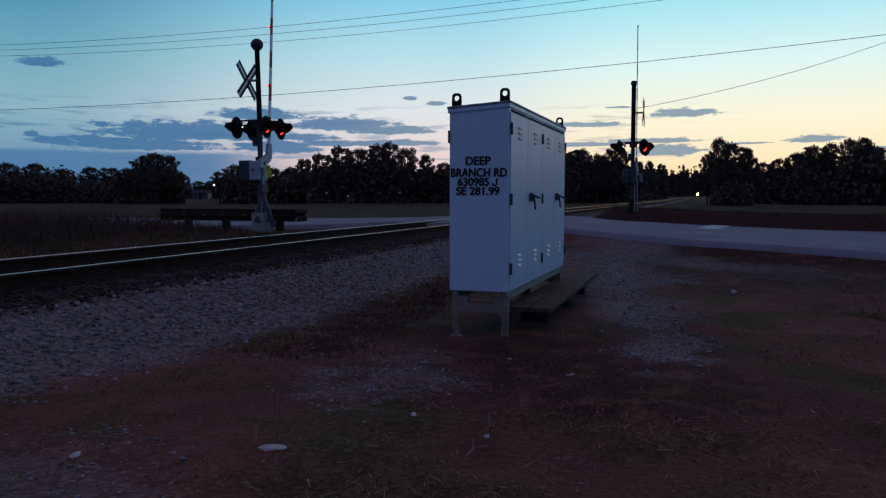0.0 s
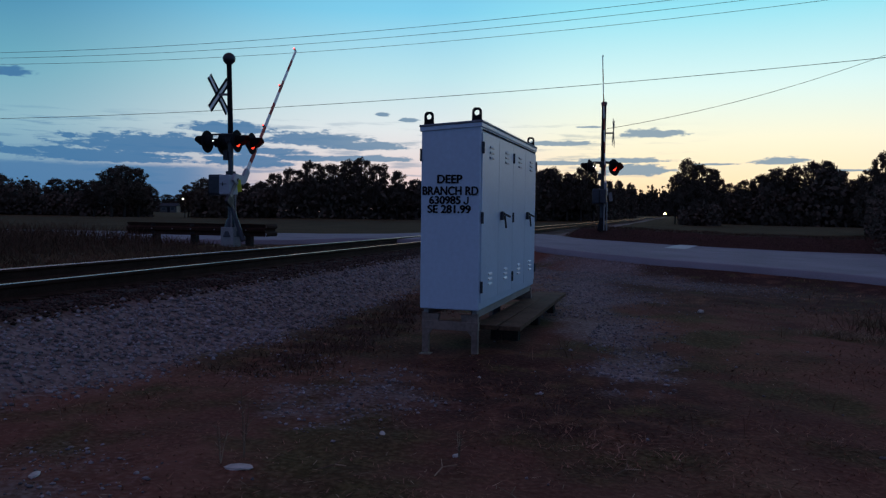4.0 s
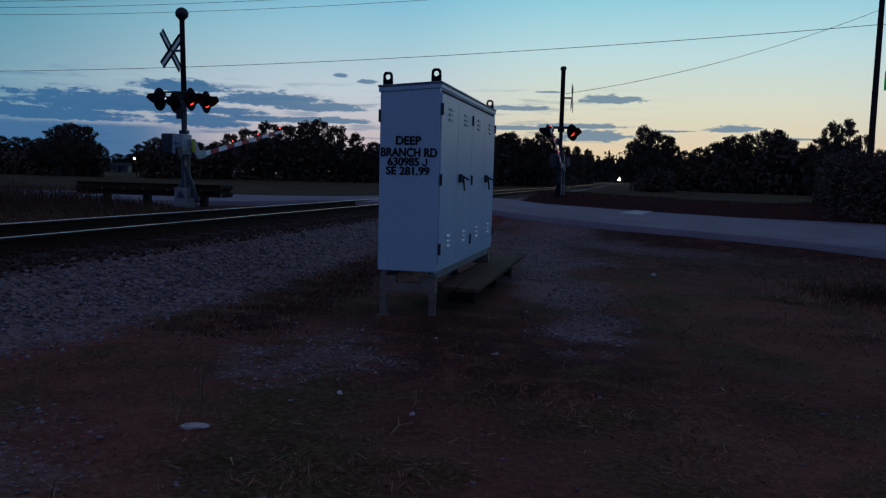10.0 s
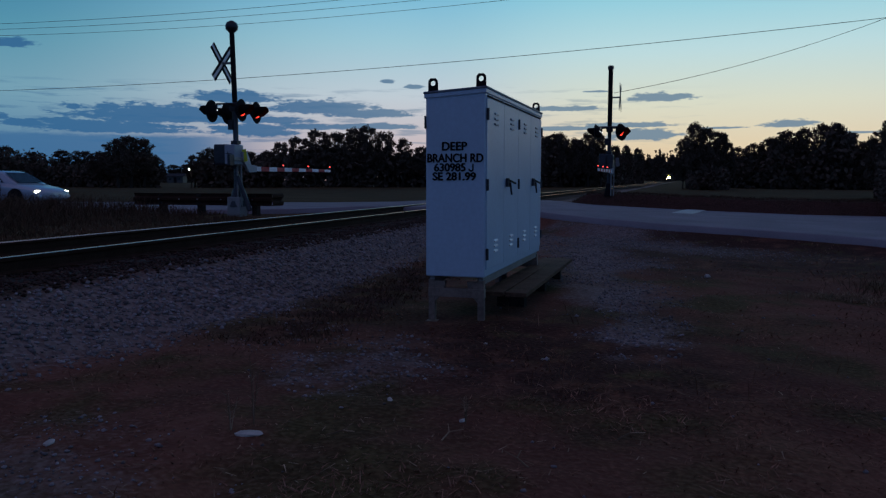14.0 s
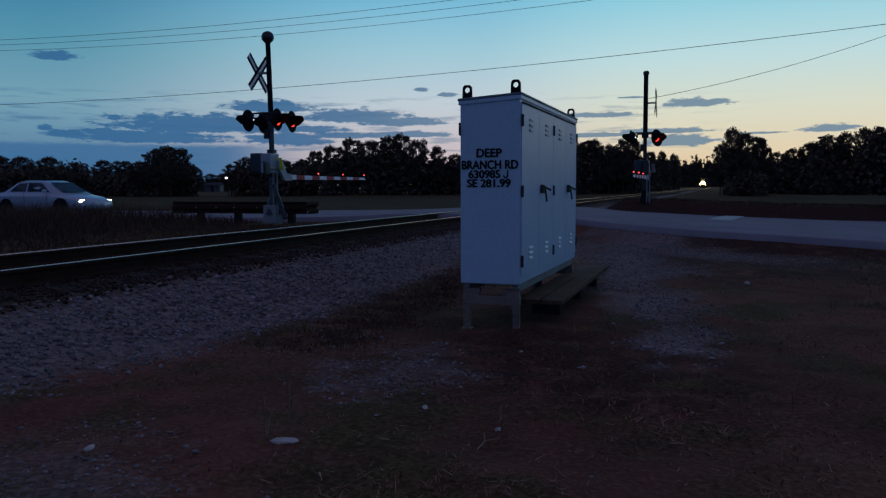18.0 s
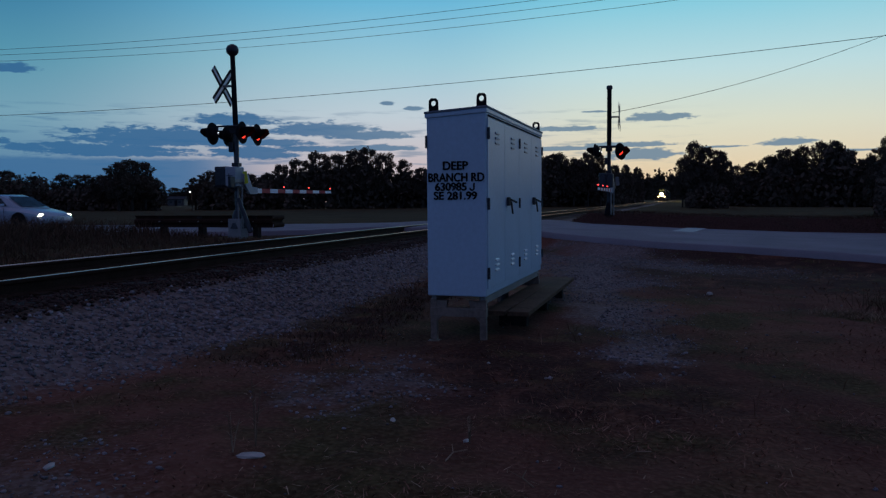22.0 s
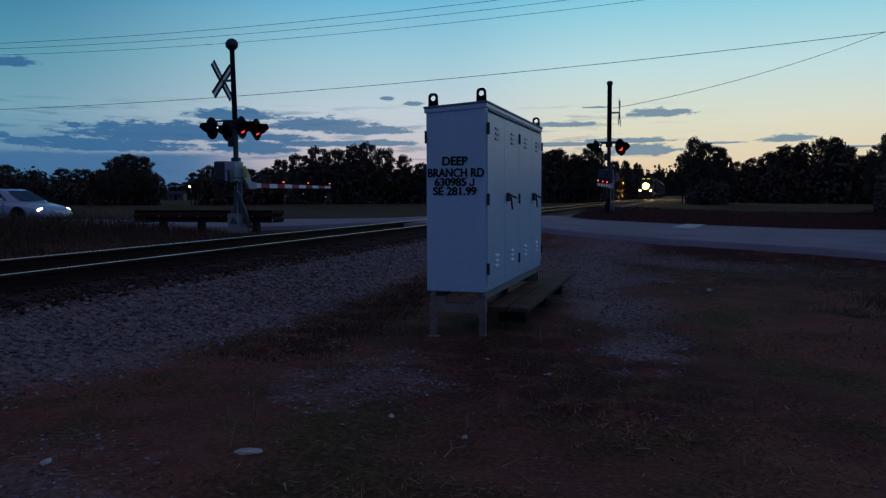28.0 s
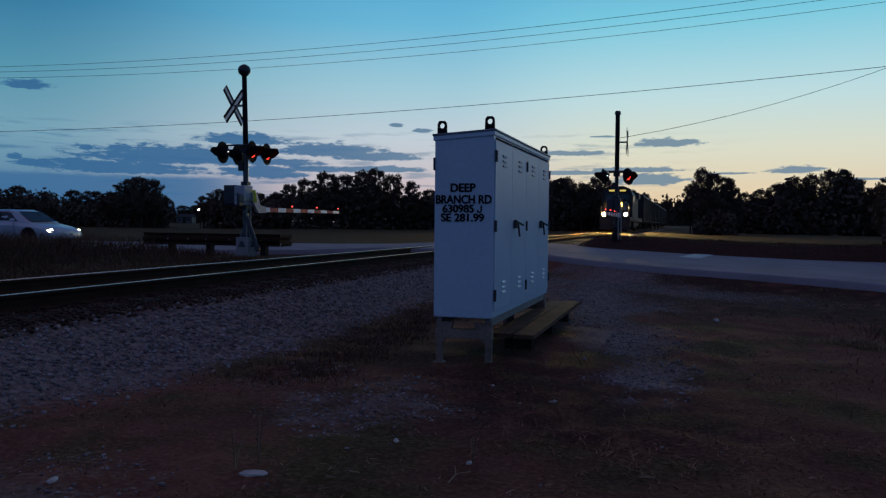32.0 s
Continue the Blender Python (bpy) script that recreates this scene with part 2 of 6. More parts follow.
M = {
    "steel": material("rail_steel", (0.95, 0.56, 0.44), 0.22, 0.95, 0.12, 60, 3),
    "rust": material("rusted_steel", (0.044, 0.022, 0.015), 0.8, 0.1, 0.3, 50, 4, 0.2),
    "tie": material("creosoted_wood", (0.040, 0.030, 0.026), 0.85, 0, 0.4, 30, 3, 0.5, per_piece=0.3),
    "asphalt": material("worn_asphalt", (0.235, 0.22, 0.245), 0.85, 0, 0.16, 90, 0.7, 0.35),
    "paint_white": material("worn_white_paint", (0.38, 0.375, 0.385), 0.6, 0, 0.2, 60, 5, 0.1),
    # White case; a blue cast for the sky light is put into its colour.
    "case": material("sky_tinted_white_enamel", (0.455, 0.585, 0.70), 0.42, 0.0, 0.05, 25, 1.2, 0.02),
    "case_edge": material("grey_enamel_trim", (0.34, 0.36, 0.40), 0.5, 0.1, 0.10, 30, 2),
    "black": material("black_paint", (0.012, 0.013, 0.016), 0.82, 0, 0.2, 40, 3),
    "iron": material("dark_iron_fitting", (0.045, 0.047, 0.055), 0.5, 0.6, 0.25, 50, 4),
    "galv": material("galvanised_steel", (0.25, 0.235, 0.225), 0.55, 0.25, 0.2, 30, 3),
    "plank": material("weathered_plank", (0.115, 0.068, 0.044), 0.85, 0, 0.35, 26, 3, 0.4, per_piece=0.25),
    "pole": material("treated_pole_wood", (0.042, 0.033, 0.028), 0.9, 0, 0.35, 20, 2, 0.4),
    "mast": material("aluminium_mast", (0.085, 0.088, 0.098), 0.45, 0.7, 0.2, 20, 2),
    "red_lens": material("red_lamp_lens", (0.35, 0.01, 0.01), 0.15, 0, 0.1, glow_of=(1.0, 0.05, 0.03), strength=1.7),
    "red_dot": material("red_gate_lamp", (0.4, 0.02, 0.02), 0.2, 0, 0.1, glow_of=(1.0, 0.06, 0.05), strength=3.5),
    "gate_white": material("reflective_white_sheeting", (0.84, 0.82, 0.82), 0.45, 0, 0.06, 40, 4),
    "gate_red": material("reflective_red_sheeting", (0.45, 0.030, 0.035), 0.6, 0, 0.1, 40, 4),
    "yellow": material("yellow_tag", (0.82, 0.84, 0.06), 0.5, 0, 0.1),
    "sign_green": material("green_sign_sheeting", (0.02, 0.95, 0.18), 0.4, 0, 0.08, 30, 4),
    "sign_letter": material("pale_sign_lettering", (1.0, 1.0, 0.34), 0.5, 0, 0.06),
    "grey_tag": material("faded_sign_border", (0.28, 0.46, 0.34), 0.5, 0, 0.1),
    "car": material("pale_blue_car_paint", (0.40, 0.45, 0.53), 0.22, 0.15, 0.05, 10, 1),
    "glass": material("dark_window_glass", (0.012, 0.014, 0.018), 0.06, 0.0, 0.1),
    "tyre": material("black_tyre_rubber", (0.018, 0.018, 0.019), 0.85, 0, 0.2),
    "beam": material("car_headlamp", (0.8, 0.8, 0.75), 0.1, 0, 0.02, glow_of=(1.0, 0.86, 0.52), strength=30.0),
    "amber": material("amber_marker_lamp", (0.7, 0.3, 0.05), 0.2, 0, 0.05, glow_of=(1.0, 0.62, 0.22), strength=5.0),
    "loco_beam": material("locomotive_headlamp", (0.9, 0.85, 0.6), 0.1, 0, 0.02, glow_of=(1.0, 0.70, 0.22), strength=4500.0),
    # Glow colour of the disc that stands in for glare round the headlamp.
    "glare_disc": material("headlamp_glare_disc", (0.9, 0.7, 0.2), 0.3, 0, 0.02, glow_of=(1.0, 0.52, 0.05), strength=40.0),
    "ditch": material("locomotive_ditch_lamp", (0.9, 0.85, 0.6), 0.1, 0, 0.02, glow_of=(1.0, 0.66, 0.26), strength=30.0),
    "board": material("lit_number_board", (0.8, 0.7, 0.3), 0.3, 0, 0.02, glow_of=(1.0, 0.72, 0.12), strength=0.6),
    "loco": material("dark_locomotive_paint", (0.014, 0.015, 0.018), 0.6, 0.0, 0.25, 8, 1),
    "boxcar": material("grey_freight_car_paint", (0.020, 0.018, 0.018), 0.6, 0.1, 0.25, 8, 1, 0.1, per_piece=0.3),
    "leaf": material("dusk_foliage", (0.100, 0.074, 0.056), 0.8, 0, 0.2, 3, 0.6, per_piece=0.12),
    "bark": material("tree_bark", (0.055, 0.042, 0.034), 0.9, 0, 0.3, 12, 2, 0.4),
    "grass": material("dry_grass_blades", (0.25, 0.130, 0.086), 0.85, 0, 0.25, 9, 0.8, second=(0.20, 0.085, 0.050), per_piece=0.45),
    "weed": material("tall_verge_grass", (0.098, 0.056, 0.036), 0.85, 0, 0.2, 5, 0.5, per_piece=0.15),
    "stone": material("pale_ballast_stone", (0.205, 0.176, 0.178), 0.85, 0, 0.25, 40, 6, 0.2, per_piece=0.5),
    "dark_stone": material("oily_ballast_stone", (0.058, 0.034, 0.028), 0.85, 0, 0.3, 40, 6, 0.2, per_piece=0.5),
    "straw": material("bleached_straw", (0.30, 0.20, 0.13), 0.8, 0, 0.3, 9, 1.0, per_piece=0.5),
    "rock": material("pale_loose_rock", (0.46, 0.42, 0.38), 0.8, 0, 0.15, 20, 5, 0.3),
    "concrete": material("cast_concrete", (0.28, 0.275, 0.27), 0.85, 0, 0.2, 40, 3, 0.3),
    "house": material("pale_siding", (0.075, 0.072, 0.07), 0.7, 0, 0.1, 6, 1),
    "roof": material("dark_shingle", (0.05, 0.05, 0.055), 0.85, 0, 0.2, 10, 1),
    "porch": material("porch_lamp", (0.9, 0.9, 0.85), 0.2, 0, 0.02, glow_of=(1.0, 0.96, 0.88), strength=60.0),
    "cable": material("black_cable", (0.02, 0.021, 0.025), 0.6, 0, 0.1),
    "peep": material("white_side_lamp", (0.8, 0.8, 0.85), 0.2, 0, 0.02, glow_of=(0.9, 0.95, 1.0), strength=1.6),
    "leg_steel": material("weathered_leg_steel", (0.20, 0.145, 0.115), 0.7, 0.1, 0.3, 25, 4, 0.15),
    # Roof grey darkened to include the shadow along its edge and underside.
    "roof_sheet": material("shadow_darkened_roof_sheet", (0.15, 0.17, 0.20), 0.6, 0.1, 0.2, 30, 2),
    "insulator": material("brown_porcelain", (0.06, 0.045, 0.04), 0.25, 0, 0.2),
}

M["steel"].node_tree.nodes["Principled BSDF"].inputs["Specular Tint"].default_value = (0.80, 0.50, 0.40, 1)


def let_light_through(m, colour, share):
    """Brightens the sign by added translucency: part of the light that falls on its back shows on its front."""
    t = m.node_tree
    through_it = t.nodes.new("ShaderNodeBsdfTranslucent")
    through_it.inputs[0].default_value = (*colour, 1)
    mix = t.nodes.new("ShaderNodeMixShader")
    mix.inputs[0].default_value = share
    link(t, t.nodes["Principled BSDF"].outputs[0], mix.inputs[1])
    link(t, through_it.outputs[0], mix.inputs[2])
    link(t, mix.outputs[0], t.nodes["Material Output"].inputs[0])


let_light_through(M["sign_green"], (0.02, 1.0, 0.10), 0.75)
let_light_through(M["sign_letter"], (1.0, 1.0, 0.24), 0.9)


# ------------------------------------------------------------------ mesh helpers
def finish(bm, name, mat, smooth_angle=None):
    me = bpy.data.meshes.new(name)
    bm.normal_update()
    bm.to_mesh(me)
    bm.free()
    me.materials.append(M[mat])
    if smooth_angle:
        me.shade_smooth()
        me.set_sharp_from_angle(angle=radians(smooth_angle))
    return me


def part(name, bm, mat, parent=None, label="", at=None, soft=None):
    me = bm if isinstance(bm, bpy.types.Mesh) else finish(bm, name, mat, soft)
    ob = new(name, me)
    ob.parent = parent
    if at is not None:
        ob.matrix_basis = at
    if label:
        ob["label"] = label
    return ob


def thing(name, label, category, at, group="", kind=""):
    e = new(name)
    e.empty_display_size = 0.2
    e.matrix_basis = at
    return tagged(e, label, category, group, kind)


def box(sx, sy, sz, at=(0, 0, 0), bevel=0.0, bm=None, turn=None):
    """A box with its centre at the place given; added to bm if there is one."""
    made = bmesh.new()
    bmesh.ops.create_cube(made, size=1.0, matrix=Matrix.Diagonal((sx, sy, sz, 1)))
    if bevel:
        bmesh.ops.bevel(made, geom=list(made.edges), offset=bevel, segments=2, affect="EDGES", profile=0.5)
    m = Matrix.Translation(at) @ (turn or Matrix.Identity(4))
    bmesh.ops.transform(made, matrix=m, verts=made.verts)
    return merge(bm, made)


def merge(bm, made):
    if bm is None:
        return made
    me = bpy.data.meshes.new("joined")
    made.to_mesh(me)
    made.free()
    bm.from_mesh(me)
    bpy.data.meshes.remove(me)
    return bm


def rod(a, b, r1, r2=None, sides=10, bm=None, caps=True):
    """A tapered round bar from a to b."""
    a, b = Vector(a), Vector(b)
    made = bmesh.new()
    bmesh.ops.create_cone(made, cap_ends=caps, segments=sides, radius1=r1, radius2=r1 if r2 is None else r2, depth=(b - a).length)
    turn = (b - a).to_track_quat("Z", "Y").to_matrix().to_4x4()
    bmesh.ops.transform(made, matrix=Matrix.Translation((a + b) / 2) @ turn, verts=made.verts)
    return merge(bm, made)


def ball(r, at=(0, 0, 0), squash=(1, 1, 1), bm=None, u=14, v=9):
    made = bmesh.new()
    bmesh.ops.create_uvsphere(made, u_segments=u, v_segments=v, radius=r)
    bmesh.ops.transform(made, matrix=Matrix.Translation(at) @ Matrix.Diagonal((*squash, 1)), verts=made.verts)
    return merge(bm, made)


def lathe(profile, sides=20, bm=None, turn=None):
    """Turns (radius, height) pairs round the z axis."""
    made = bmesh.new()
    rings = []
    for r, z in profile:
        rings.append([made.verts.new((r * math.cos(2 * math.pi * i / sides), r * math.sin(2 * math.pi * i / sides), z)) for i in range(sides)])
    for lo, hi in zip(rings, rings[1:]):
        for i in range(sides):
            made.faces.new((lo[i], lo[(i + 1) % sides], hi[(i + 1) % sides], hi[i]))
    made.faces.new(list(reversed(rings[0])))
    made.faces.new(rings[-1])
    if turn is not None:
        bmesh.ops.transform(made, matrix=turn, verts=made.verts)
    return merge(bm, made)


def prism(outline, depth, bm=None, turn=None):
    """Extrudes an outline of (x, z) pairs along y by depth, centred."""
    made = bmesh.new()
    a = [made.verts.new((x, -depth / 2, z)) for x, z in outline]
    b = [made.verts.new((x, depth / 2, z)) for x, z in outline]
    made.faces.new(a)
    made.faces.new(list(reversed(b)))
    for i in range(len(outline)):
        j = (i + 1) % len(outline)
        made.faces.new((a[j], a[i], b[i], b[j]))
    bmesh.ops.recalc_face_normals(made, faces=made.faces)
    if turn is not None:
        bmesh.ops.transform(made, matrix=turn, verts=made.verts)
    return merge(bm, made)


def raw(name, verts, faces, mat):
    me = bpy.data.meshes.new(name)
    me.from_pydata([tuple(v) for v in verts], [], faces)
    me.materials.append(M[mat])
    return me


def lettering(body, size, mat, thick=0.001, bold=0.006, swell=0.0):
    """Letters as one mesh in the xy plane, with their strokes widened by laying shifted copies over one another."""
    cu = bpy.data.curves.new("lettering", "FONT")
    cu.body, cu.size, cu.align_x, cu.align_y, cu.extrude = body, size, "CENTER", "CENTER", thick
    cu.offset = swell
    tmp = bpy.data.objects.new("lettering", cu)
    scene.collection.objects.link(tmp)
    bpy.context.view_layer.update()
    one = bpy.data.meshes.new_from_object(tmp.evaluated_get(bpy.context.evaluated_depsgraph_get()))
    bpy.data.objects.remove(tmp)
    bm = bmesh.new()
    shifts = ((0, 0), (bold, 0), (-bold, 0), (0, bold * 0.7), (0, -bold * 0.7)) if bold else ((0, 0),)
    for k, (sx, sy) in enumerate(shifts):
        two = one.copy()
        two.transform(Matrix.Translation((sx, sy, 0.0008 * k)))
        bm.from_mesh(two)
        bpy.data.meshes.remove(two)
    return finish(bm, "lettering", mat)


def lerp_table(x, table):
    return np.interp(x, [p[0] for p in table], [p[1] for p in table])


def bearing(az, d):
    """The place d metres off on a bearing, in degrees clockwise from the first line of sight."""
    a = math.radians(az - HEADING)
    return d * math.sin(a), d * math.cos(a)


# ------------------------------------------------------------------ the lie of the land
TRACK_X, RAIL_TOP = -6.84, 0.724
LAND = [(-200, 0.30), (-60, 0.35), (-22, 0.42), (-12, 0.45), (-9.9, 0.38), (-8.5, 0.553), (-5.2, 0.553), (-4.25, 0.15), (-3.4, 0.11), (-1.0, 0.09), (1.5, 0.02), (5, 0.0), (12, -0.02), (200, 0.0)]
ROAD_Z = [(-200, 0.30), (-60, 0.34), (-24, 0.43), (-14, 0.52), (-11, 0.58), (-9.0, 0.685), (-4.6, 0.685), (-3.4, 0.55), (0.0, 0.39), (4, 0.26), (12, 0.18), (200, 0.18)]
ROAD_FAR = 29.6
ROAD_NEAR = [(-200, 20.7), (-9, 20.7), (-3.6, 21.0), (-2.1, 19.7), (0, 18.9), (2.2, 18.3), (3.9, 17.2), (6, 14.2), (8, 9.5), (10, 2.5), (12, -14), (200, -15)]


def hills(x, y, size, seed):
    """Smooth random ups and downs, about -1 to 1."""
    s = np.zeros_like(x, dtype=float)
    rng = np.random.RandomState(seed)
    for k in range(7):
        a, ph = rng.uniform(0, 2 * np.pi), rng.uniform(0, 6.28)
        f = (0.6 + 0.35 * k) / size
        s += np.sin((x * np.cos(a) + y * np.sin(a)) * f * 6.28 + ph + 1.3 * np.sin((x * np.sin(a) - y * np.cos(a)) * f * 3.1 + ph * 2)) / (1 + 0.5 * k)
    return s / 2.6


def ground_z(x, y):
    x, y = np.asarray(x, float), np.asarray(y, float)
    z = lerp_table(x, LAND)
    rough = np.clip((np.abs(x - TRACK_X) - 1.6) / 1.5, 0, 1)
    z = z + rough * (0.030 * hills(x, y, 1.9, 3) + 0.014 * hills(x, y, 0.55, 5))
    far = np.clip((np.hypot(x, y) - 25) / 60, 0, 1)
    z = z + far * 0.10 * hills(x, y, 37, 8)
    bank = np.clip((x + 4.9) / 1.5, 0, 1) * np.clip((y - 29.7) / 0.8, 0, 1)
    z = z + bank * (0.82 - 0.10 * np.clip((x + 3) / 6, 0, 1) - np.clip((x - 4) / 14, 0, 1) * 0.12 - 0.25 * np.clip((y - 33) / 8, 0, 1))
    zr = lerp_table(x, ROAD_Z) - 0.13
    near = lerp_table(x, ROAD_NEAR)
    w = np.clip(1 - (near - y) / 1.3, 0, 1) * np.clip(1 - (y - ROAD_FAR) / 0.9, 0, 1)
    w = w * w * (3 - 2 * w)
    return z * (1 - w) + zr * w


SHOULDER = [(0, -4.7), (2.8, -4.4), (3.8, -4.02), (5.0, -3.93), (6.3, -3.9), (7.1, -3.76), (8.4, -3.74), (10.3, -3.95), (12.7, -4.2), (20, -4.3)]
PAD_MIDDLE = [(6, -0.25), (7, -0.3), (10, -0.75), (13.5, -1.4), (18, -1.75), (22, -1.6)]
PAD_HALF = [(6, 0.40), (7, 0.48), (10, 0.80), (13.5, 1.15), (18, 1.7), (22, 1.8)]


def gravel_share(x, y):
    """How much pale stone lies on the ground, 0 to 1."""
    x, y = np.asarray(x, float), np.asarray(y, float)
    n1, n2 = hills(x, y, 2.3, 11), hills(x, y, 0.6, 12)
    edge = lerp_table(y, SHOULDER) + 0.16 * n1 + 0.10 * n2
    shoulder = np.clip((edge - x) / 0.6 + 0.3, 0, 1) * np.clip((x + 5.28) / 0.3, 0, 1)
    # the stony pad that runs from the road to the case
    cx, half = lerp_table(y, PAD_MIDDLE), lerp_table(y, PAD_HALF)
    pad = np.clip((1.0 + 0.4 * n1 + 0.22 * n2 - np.abs(x - cx) / (half * 1.3)) / 1.2, 0, 1) * np.clip((y - 5.9 + 0.5 * n2) / 1.0, 0, 1) * np.clip((23 - y) / 2, 0, 1)
    # scattered stone in the foreground
    patch = np.clip((0.18 + n1 * 0.55 + 0.25 * n2) * 1.2, 0, 1) * np.clip((-1.2 - x) / 1.2, 0, 1) * np.clip((8.0 - y) / 2, 0, 1) * np.clip((x + 5.2), 0, 1)
    heap = np.clip(1.25 - np.hypot((x + 2.9) / 0.95, (y - 2.6) / 0.85) + 0.3 * n2, 0, 1)
    mid = np.clip(1.15 - np.hypot((x + 2.2) / 0.85, (y - 5.05) / 0.85) + 0.45 * n2, 0, 1) * 0.60
    apron = np.clip(1.3 - np.abs(y - (lerp_table(x, ROAD_NEAR) - 2.4)) / 1.5, 0, 1) * np.clip(1.4 - np.abs(x + 1.3) / 3.6, 0, 1) * 0.62
    return np.clip(np.maximum.reduce([shoulder, 1.0 * pad, 0.50 * patch, 0.50 * heap, mid, apron]), 0, 1)


def ground_material():
    m = bpy.data.materials.new("bare_ground_and_dry_grass")
    m.use_nodes = True
    t = m.node_tree
    b = t.nodes["Principled BSDF"]
    b.inputs["Roughness"].default_value, b.inputs["Specular IOR Level"].default_value = 0.95, 0.05
    where = t.nodes.new("ShaderNodeTexCoord")

    def texture(scale, detail=5.0):
        n = t.nodes.new("ShaderNodeTexNoise")
        n.inputs["Scale"].default_value, n.inputs["Detail"].default_value = scale, detail
        link(t, where.outputs["Object"], n.inputs["Vector"])
        return n.outputs[0]

    fine, mid, wide = texture(28.0), texture(3.2), texture(0.35)
    cells = t.nodes.new("ShaderNodeTexVoronoi")
    cells.inputs["Scale"].default_value = 24.0
    link(t, where.outputs["Object"], cells.inputs["Vector"])

    def share(name):
        a = t.nodes.new("ShaderNodeAttribute")
        a.attribute_name = name
        return a.outputs["Fac"]

    soil = blend(t, smooth(t, mid, 0.35, 0.65), (0.122, 0.049, 0.033), (0.172, 0.070, 0.048))
    soil = blend(t, smooth(t, fine, 0.45, 0.75), soil, (0.215, 0.093, 0.066))
    straw = blend(t, smooth(t, fine, 0.3, 0.7), (0.12, 0.060, 0.033), (0.23, 0.118, 0.066))
    soil = blend(t, calc(t, "MULTIPLY", smooth(t, wide, 0.45, 0.62), 0.6), soil, straw)
    stones = ramp(t, cells.outputs["Color"], [(0.0, (0.12, 0.085, 0.078)), (0.5, (0.20, 0.150, 0.138)), (1.0, (0.30, 0.230, 0.21))])
    patchy = texture(0.85, 6.0)
    turf = blend(t, smooth(t, fine, 0.35, 0.7), (0.043, 0.037, 0.012), (0.102, 0.084, 0.032))
    soil = blend(t, calc(t, "MULTIPLY", smooth(t, patchy, 0.46, 0.60), 0.8), soil, turf)
    field = blend(t, smooth(t, wide, 0.4, 0.6), (0.056, 0.034, 0.013), (0.078, 0.045, 0.019))
    ballast = blend(t, smooth(t, fine, 0.4, 0.6), (0.042, 0.023, 0.020), (0.082, 0.047, 0.040))
    soil_and_shade = blend(t, smooth(t, fine, 0.4, 0.7), (0.042, 0.018, 0.014), (0.090, 0.039, 0.030))
    soil = blend(t, calc(t, "MULTIPLY", share("soil_and_shade"), smooth(t, mid, 0.30, 0.55)), soil, soil_and_shade)
    base = blend(t, share("field"), soil, field)
    base = blend(t, share("ballast"), base, ballast)
    pale = smooth(t, calc(t, "ADD", share("gravel"), calc(t, "MULTIPLY", calc(t, "SUBTRACT", fine, 0.5), 0.9)), 0.15, 0.95)
    base = blend(t, pale, base, stones)
    link(t, base, b.inputs["Base Color"])
    relief = t.nodes.new("ShaderNodeBump")
    relief.inputs["Strength"].default_value, relief.inputs["Distance"].default_value = 0.35, 0.02
    link(t, calc(t, "ADD", fine, cells.outputs["Distance"]), relief.inputs["Height"])
    link(t, relief.outputs[0], b.inputs["Normal"])
    return m


def spaced(points):
    """Grid lines from (start, end, step) runs."""
    out = []
    for lo, hi, step in points:
        n = max(1, int(round((hi - lo) / step)))
        out += [lo + (hi - lo) * i / n for i in range(n)]
    return out + [points[-1][1]]


